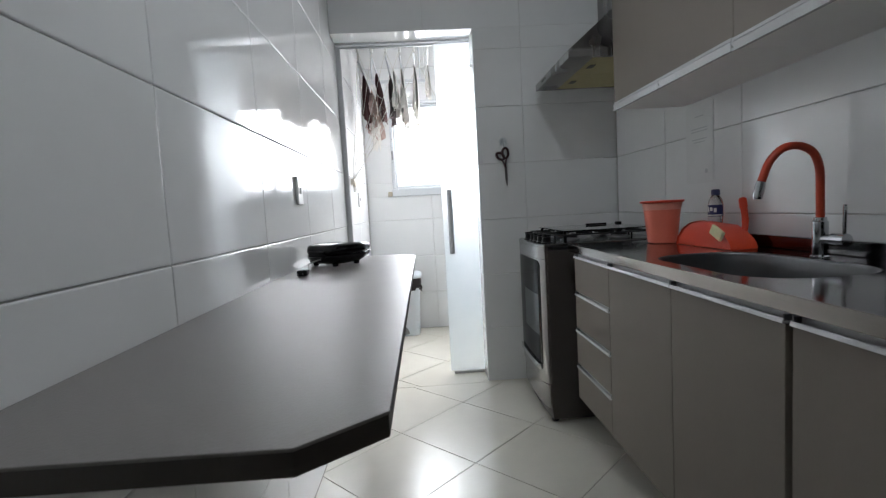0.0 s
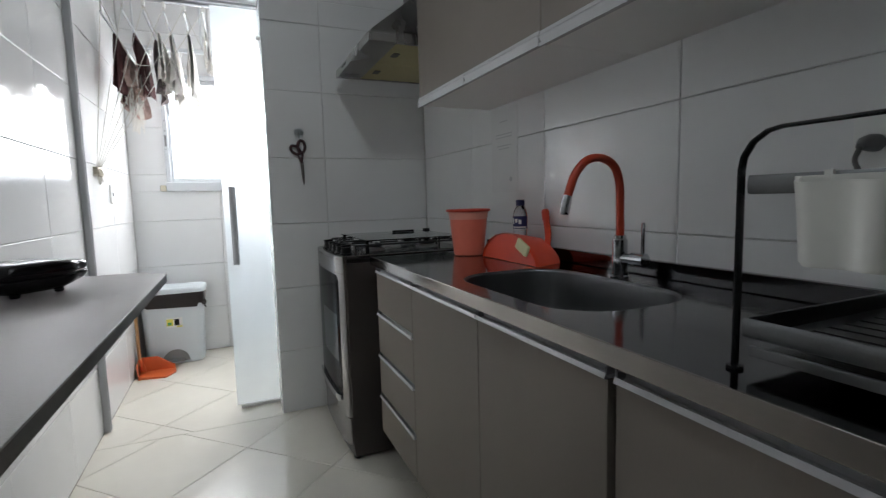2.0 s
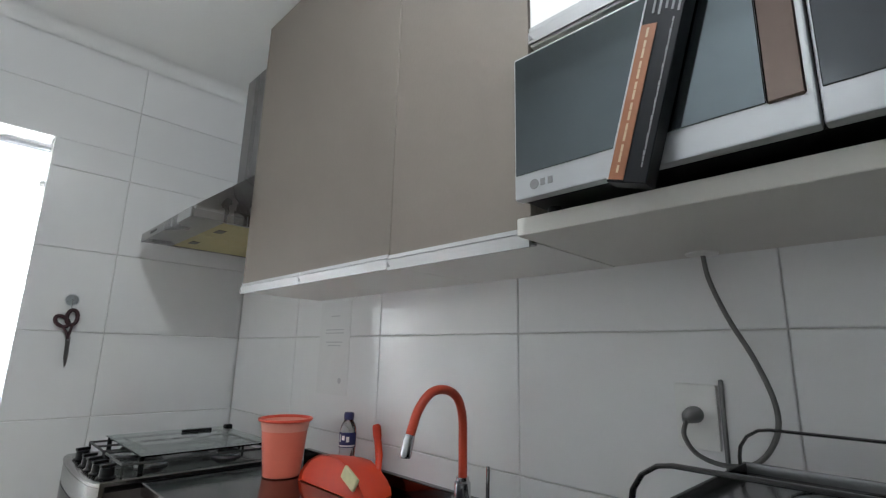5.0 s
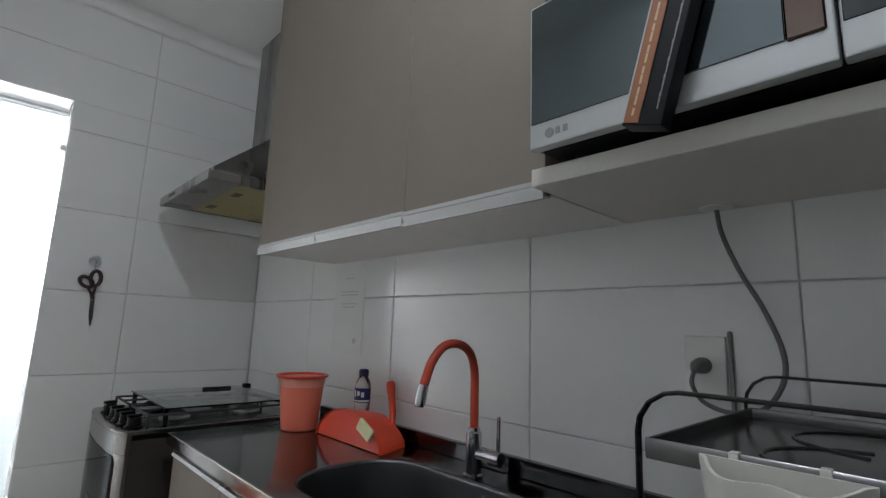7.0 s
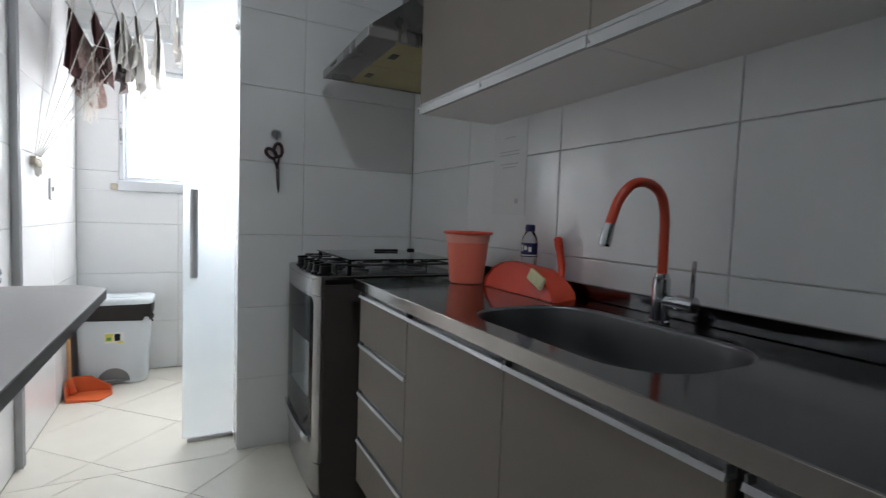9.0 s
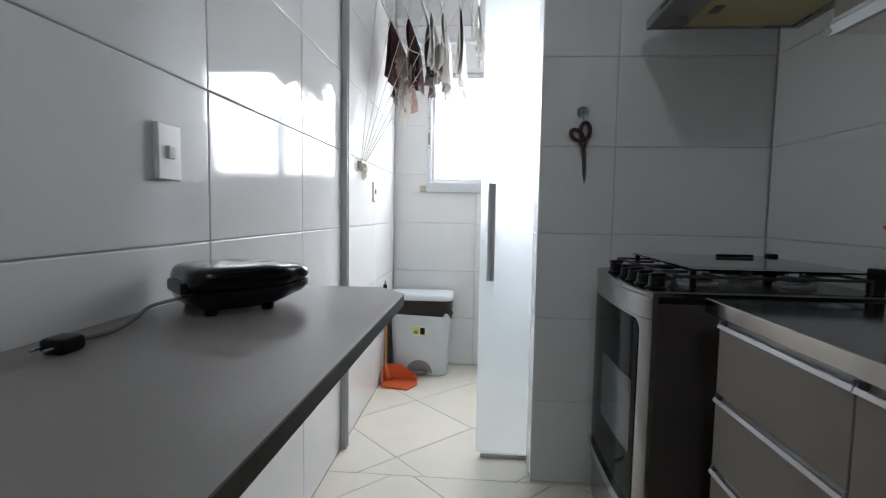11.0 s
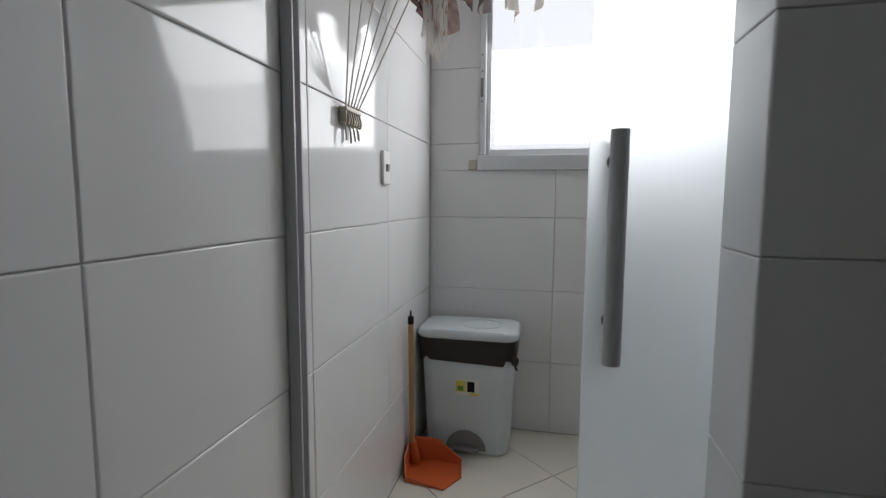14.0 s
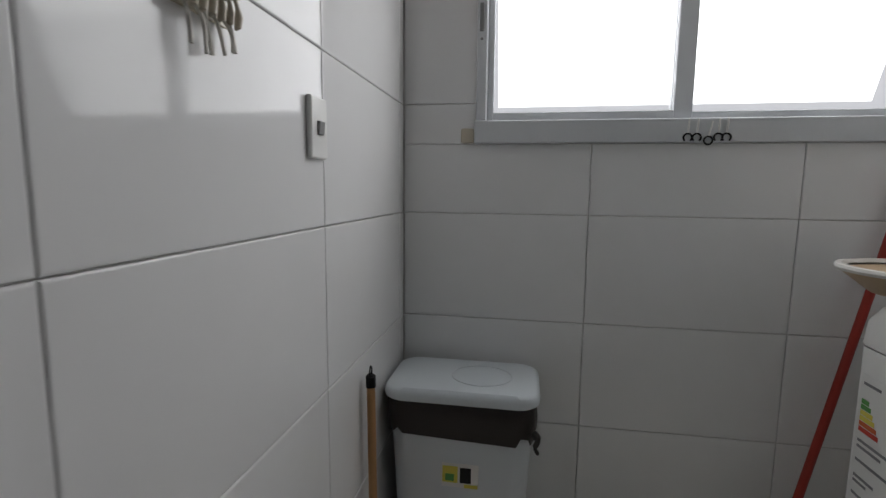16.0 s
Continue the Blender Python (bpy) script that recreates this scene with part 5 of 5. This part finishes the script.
# cord cleat, drying rack and washing
cl = thing("cord_cleat", "beige wall cleat with knotted cord ends", "cleat", (0.0, 3.49, 1.29))
part("bar", box(0.0003, 0.024, 3.444, 3.546, 1.295, 1.306, 0.003, 2), BEIGE, cl)
part("back_plate", box(0.0003, 0.004, 3.446, 3.544, 1.262, 1.2948, 0.001, 1), BEIGE, cl)
part("side_lug", box(0.0003, 0.022, 3.444, 3.450, 1.268, 1.2948, 0.002, 2), BEIGE, cl)
random.seed(3)
for k in range(6):
    y = 3.457 + 0.0165 * k
    pts = [(0.019, y, 1.2955), (0.022, y, 1.284), (0.024, y - 0.001, 1.272), (0.022, y - 0.001, 1.262), (0.018, y, 1.259)]
    part("hook", tube(pts, [0.0022, 0.0028, 0.0050, 0.0045, 0.0020], 10), BEIGE, cl, "pale drop-shaped hook")
    dx, dy = random.uniform(-0.004, 0.010), random.uniform(-0.014, 0.010)
    part("cord_end", tube(bend([(0.012, y - 0.004, 1.270), (0.016 + dx, y + dy / 2, 1.248), (0.018 + dx, y + dy, 1.224 + random.uniform(-0.012, 0.010))]), 0.0024, 6), CORD, cl)

NEAR, FAR, BZ = 3.375, 4.27, 2.135
RODS = [0.112 + 0.091 * k for k in range(6)]
dr_ = thing("ceiling_airer", "white pulley clothes airer hung under the ceiling", "clothes airer", (0.32, 3.8, LAUNDRY_H))
for y in (NEAR, FAR):
    bm = box(0.045, 0.600, y - 0.012, y + 0.012, BZ, BZ + 0.028, 0.004, 2)
    beam = part("beam", bm, ALUW, dr_)
    for x in (0.12, 0.52):
        part("hanger", tube([(x, y, BZ + 0.0285), (x, y, LAUNDRY_H - 0.0005)], 0.006, 8), ALUW, dr_)
    for x in RODS:
        part("pulley", box(x - 0.008, x + 0.008, y - 0.010, y + 0.010, BZ - 0.030, BZ - 0.0005, 0.004, 2), WHITEP, beam)
DROP = [0.085, 0.065, 0.060, 0.055, 0.045, 0.040]
for x, d in zip(RODS, DROP):
    z = BZ - d
    part("rod", tube([(x, NEAR - 0.02, z), (x, FAR + 0.02, z)], 0.0055, 10), ALUW, dr_)
    for y in (NEAR, FAR):
        part("cord", tube([(x, y, BZ - 0.029), (x, y, z + 0.005)], 0.0018, 6), CORD, dr_)
for k, x in enumerate(RODS):
    pts = [(x, NEAR, BZ - 0.020), (0.030 + (x - 0.03) * 0.5, NEAR + 0.012, (BZ - 0.02 + 1.29) / 2 - 0.008), (0.016, 3.457 + 0.0165 * k, 1.3062)]
    part("pull_cord", tube(bend(pts, 4), 0.0019, 6), CORD, dr_, "thin white pull cord")
    if k % 2 == 0:
        part("cord_slack", tube(bend([(x, NEAR - 0.004, BZ - 0.02), (x + 0.05, NEAR - 0.012, BZ - 0.16), (x + 0.12, NEAR - 0.004, BZ - 0.31), (x + 0.14, FAR - 0.4, BZ - 0.2)], 4), 0.0018, 6), CORD, dr_)


def cloth(name, label, x, z, y0, y1, drop_a, drop_b, material, seed, wave=0.012, thick=0.003, point=0.0):
    """Cloth folded over a rod that runs along y: two leaves with folds and an uneven hem; point draws the hem down in the middle."""
    rnd = random.Random(seed)
    ph = [rnd.uniform(0, 6.28) for _ in range(6)]
    ny, nz = 26, 12
    bm = bmesh.new()
    grid = []
    for i in range(ny + 1):
        t = i / ny
        y = y0 + (y1 - y0) * t
        row = []
        hem_a = drop_a * (1 + 0.08 * math.sin(5 * t + ph[0]) + 0.05 * math.sin(13 * t + ph[1]))
        tip = 1 - point * abs(2 * t - 1)
        hem_a *= tip
        hem_b = drop_b * tip * (1 + 0.08 * math.sin(6 * t + ph[2]) + 0.05 * math.sin(11 * t + ph[3]))
        for j in range(-nz, nz + 1):
            s = abs(j) / nz
            side = -1 if j < 0 else 1
            hem = hem_a if j < 0 else hem_b
            w = wave * s * (math.sin(14 * t + ph[4] + 2 * s) + 0.5 * math.sin(31 * t + ph[5] - 3 * s))
            xx = x + side * (0.0065 + 0.004 * min(1, 4 * s)) * min(1.0, s * 12) + w
            zz = z + 0.0065 * max(0.0, 1 - s * 12) - hem * s
            row.append(bm.verts.new((xx, y + 0.010 * s * math.sin(9 * t + ph[1]), zz)))
        grid.append(row)
    for a, b in zip(grid, grid[1:]):
        for k in range(len(a) - 1):
            bm.faces.new((a[k], a[k + 1], b[k + 1], b[k]))
    bmesh.ops.recalc_face_normals(bm, faces=bm.faces)
    bmesh.ops.solidify(bm, geom=list(bm.faces), thickness=thick)
    ob = thing(name, label, "laundry", (x, (y0 + y1) / 2, z), group="washing on the airer")
    part("cloth", bm, material, ob)
    return ob


def fringe(ob, x, y0, y1, z, n, length, material, seed, spread=0.018):
    rnd = random.Random(seed)
    bm = bmesh.new()
    for k in range(n):
        y = y0 + (y1 - y0) * (k + rnd.random() * 0.6) / n
        xx = x + rnd.uniform(-spread, spread)
        l = length * rnd.uniform(0.7, 1.25)
        tube([(xx, y, z + 0.05), (xx + rnd.uniform(-0.006, 0.006), y, z), (xx + rnd.uniform(-0.012, 0.012), y + rnd.uniform(-0.01, 0.01), z - l)], [0.003, 0.003, 0.0015], 5, bm)
    part("fringe", bm, material, ob, "knotted pale fringe")


zr = [BZ - d for d in DROP]
cloth("towel", "dark maroon towel hung over the airer", RODS[0], zr[0], 3.66, 4.02, 0.28, 0.33, MAROON, 1, 0.016)
c2 = cloth("rug", "maroon and pink fringed rug hung on the airer", RODS[1], zr[1], 3.70, 4.16, 0.22, 0.30, MAROON, 2, 0.018)
c3 = cloth("rug", "pink patterned rug with a pale knotted fringe on the airer", RODS[0] + 0.045, zr[1] - 0.12, 3.72, 4.06, 0.30, 0.33, PINKISH, 7, 0.045, point=0.55)
for k in range(7):
    w = 0.165 * (1 - 0.11 * k)
    fringe(c3, RODS[0] + 0.045, 3.89 - w, 3.89 + w, zr[1] - 0.20 - 0.047 * k, 44 - 3 * k, 0.046, PINKISH if k in (0, 2) else LINEN, 4 + k, 0.066 * (1 - 0.11 * k))
cloth("towel", "grey striped cloth hung on the airer", RODS[2], zr[2], 3.80, 4.18, 0.30, 0.25, GREYCLOTH, 5, 0.016)
cloth("towel", "white cotton cloth hung on the airer", RODS[2] + 0.035, zr[2] - 0.01, 3.62, 4.05, 0.22, 0.26, LINEN, 15, 0.016)
cloth("towel", "white cotton cloth hung on the airer", RODS[3], zr[3], 3.64, 4.15, 0.29, 0.34, LINEN, 6, 0.018)
cloth("towel", "white cotton cloth hung on the airer", RODS[4], zr[4], 3.62, 4.10, 0.27, 0.33, LINEN, 8, 0.015)
cloth("cloth_strip", "narrow white cloth hung on the airer", RODS[5], zr[5], 3.62, 3.82, 0.17, 0.21, LINEN, 9, 0.010)

# ---- tiles: each its own piece ----
TH = 0.33
JOINT = 0.0017
MESHES = {}


def tile_mesh(w, h):
    """A glazed tile of that size, face towards +z, edges rounded off."""
    key = (round(w, 3), round(h, 3))
    if key not in MESHES:
        bm = bmesh.new()
        loops = []
        for ins, z in ((0.0, -D + 0.0005), (0.0, -0.0030), (0.0006, -0.0017), (0.0020, -0.0005), (0.0044, 0.0)):
            loops.append([(ins, ins, z), (w - ins, ins, z), (w - ins, h - ins, z), (ins, h - ins, z)])
        rings(loops, bm, (False, True))
        MESHES[key] = finish(bm, "tile", TILE)
    return MESHES[key]


def lay(parent, place, u0, u1, v0, v1, u_ref, holes=(), TWD=0.565):
    """Tiles a wall's face. place(u, v) gives the pose of the corner at u along and v up; joints at u_ref + n * TWD."""
    us = sorted({u0, u1} | {u for u in (u_ref + n * TWD for n in range(-12, 13)) if u0 + 0.02 < u < u1 - 0.02} | {u for h in holes for u in h[:2] if u0 < u < u1})
    vs = sorted({v0, v1} | {v for v in (n * TH for n in range(0, 9)) if v0 + 0.01 < v < v1 - 0.01} | {v for h in holes for v in h[2:] if v0 < v < v1})
    ref = {round(u_ref + n * TWD, 4) for n in range(-12, 13)} | {round(u0, 4), round(u1, 4)}
    rows = {round(n * TH, 4) for n in range(9)} | {round(v0, 4), round(v1, 4)}
    hs = [h for h in holes]

    def inside(a, b):
        return any(h[0] - 1e-6 <= a <= h[1] + 1e-6 and h[2] - 1e-6 <= b <= h[3] + 1e-6 for h in hs)
    vi = 0
    for v_a, v_b in zip(vs, vs[1:]):
        i = 0
        while i < len(us) - 1:
            mid = ((us[i] + us[i + 1]) / 2, (v_a + v_b) / 2)
            if inside(*mid):
                i += 1
                continue
            j = i + 1
            while j < len(us) - 1 and round(us[j], 4) not in ref and not inside((us[j] + us[j + 1]) / 2, mid[1]):
                j += 1
            w, h = us[j] - us[i], v_b - v_a
            jl = JOINT / 2
            jb = jl if round(v_a, 4) in rows else -0.0001
            jt = jl if round(v_b, 4) in rows else -0.0001
            if w > 0.012 and h > 0.012:
                ob = bpy.data.objects.new("tile", tile_mesh(w - 2 * jl, h - jb - jt))
                scene.collection.objects.link(ob)
                ob.parent = parent
                ob.matrix_local = place(us[i] + jl, v_a + jb) @ pose(0, 0, random.uniform(-0.0003, 0.0001), random.uniform(-0.02, 0.02), random.uniform(-0.02, 0.02), 0)
            i = j
    return


def face_west(u, v):      # faces +x, u runs along y
    return Matrix(((0, 0, 1, 0), (1, 0, 0, u), (0, 1, 0, v), (0, 0, 0, 1)))


def face_east(u, v):      # faces -x, u runs along -y
    return Matrix(((0, 0, -1, KW), (-1, 0, 0, -u), (0, 1, 0, v), (0, 0, 0, 1)))


def face_south(y):        # faces -y, u runs along x
    return lambda u, v: Matrix(((1, 0, 0, u), (0, 0, -1, y), (0, 1, 0, v), (0, 0, 0, 1)))


lay(WALLS["wall_west"], face_west, REAR, BACK_Y, 0, 2.515, 1.035, TWD=0.5615)
lay(WALLS["wall_east"], face_east, -2.999, -REAR, 0, 2.589, -1.305, TWD=0.561)
lay(WALLS["wall_middle"], face_south(PIL_Y), 0.001, KW - 0.001, 0, 2.589, 1.098 - 2 * 0.565, holes=[(0.0, OPEN_X, 0.0, OPEN_Z)])
lay(WALLS["wall_north"], face_south(BACK_Y), 0.001, LW_X, 0, 2.515, 0.565, holes=[(WX0, WX1, WZ0, WZ1)])
# the reveal of the doorway: cheek and lintel
lay(WALLS["wall_middle"], lambda u, v: Matrix(((0, 0, -1, OPEN_X), (-1, 0, 0, -u), (0, 1, 0, v), (0, 0, 0, 1))), -(PIL_Y + PIL_T), -PIL_Y - 0.001, 0, OPEN_Z, -(PIL_Y + PIL_T))
bm = box(0.001, OPEN_X - 0.001, PIL_Y + 0.001, PIL_Y + PIL_T, OPEN_Z, OPEN_Z + D - 0.0005, 0.001, 1)
part("lintel_tile", bm, TILE, WALLS["wall_middle"], "glazed underside of the lintel")

# floor: square tiles on the diagonal, cut at the walls and at the doorway
P = 0.6465


def clip(poly, axis, value, keep_less):
    out = []
    for a, b in zip(poly, poly[1:] + poly[:1]):
        ina, inb = (a[axis] <= value) == keep_less, (b[axis] <= value) == keep_less
        if ina:
            out.append(a)
        if ina != inb:
            t = (value - a[axis]) / (b[axis] - a[axis])
            out.append(tuple(a[k] + t * (b[k] - a[k]) for k in (0, 1)))
    return out


def floor_field(x0, x1, y0, y1, U0, V0):
    g = 0.0022
    for i in range(-8, 8):
        for j in range(-8, 8):
            ua, ub, va, vb = U0 + i * P + g, U0 + (i + 1) * P - g, V0 + j * P + g, V0 + (j + 1) * P - g
            poly = [((v - u) / 2, (v + u) / 2) for u, v in ((ua, va), (ub, va), (ub, vb), (ua, vb))]
            for axis, value, less in ((0, x0, False), (0, x1, True), (1, y0, False), (1, y1, True)):
                poly = clip(poly, axis, value, less) if poly else poly
            if len(poly) < 3:
                continue
            cx, cy = sum(p[0] for p in poly) / len(poly), sum(p[1] for p in poly) / len(poly)
            if max(math.hypot(p[0] - cx, p[1] - cy) for p in poly) < 0.03:
                continue

            def ring(s, z):
                return [(cx + (p[0] - cx) * s, cy + (p[1] - cy) * s, z) for p in poly]
            bm = rings([ring(1, -0.0035), ring(1, -0.0012), ring(0.9965, 0.0)], cap=(False, True))
            bmesh.ops.remove_doubles(bm, verts=bm.verts, dist=0.0004)
            part("tile", bm, FLOOR, FLOOR_OB)


floor_field(0.001, KW, REAR, PIL_Y - 0.016, 2.072, 3.338)
floor_field(0.001, LW_X, PIL_Y - 0.013, BACK_Y, 3.513, 4.033)
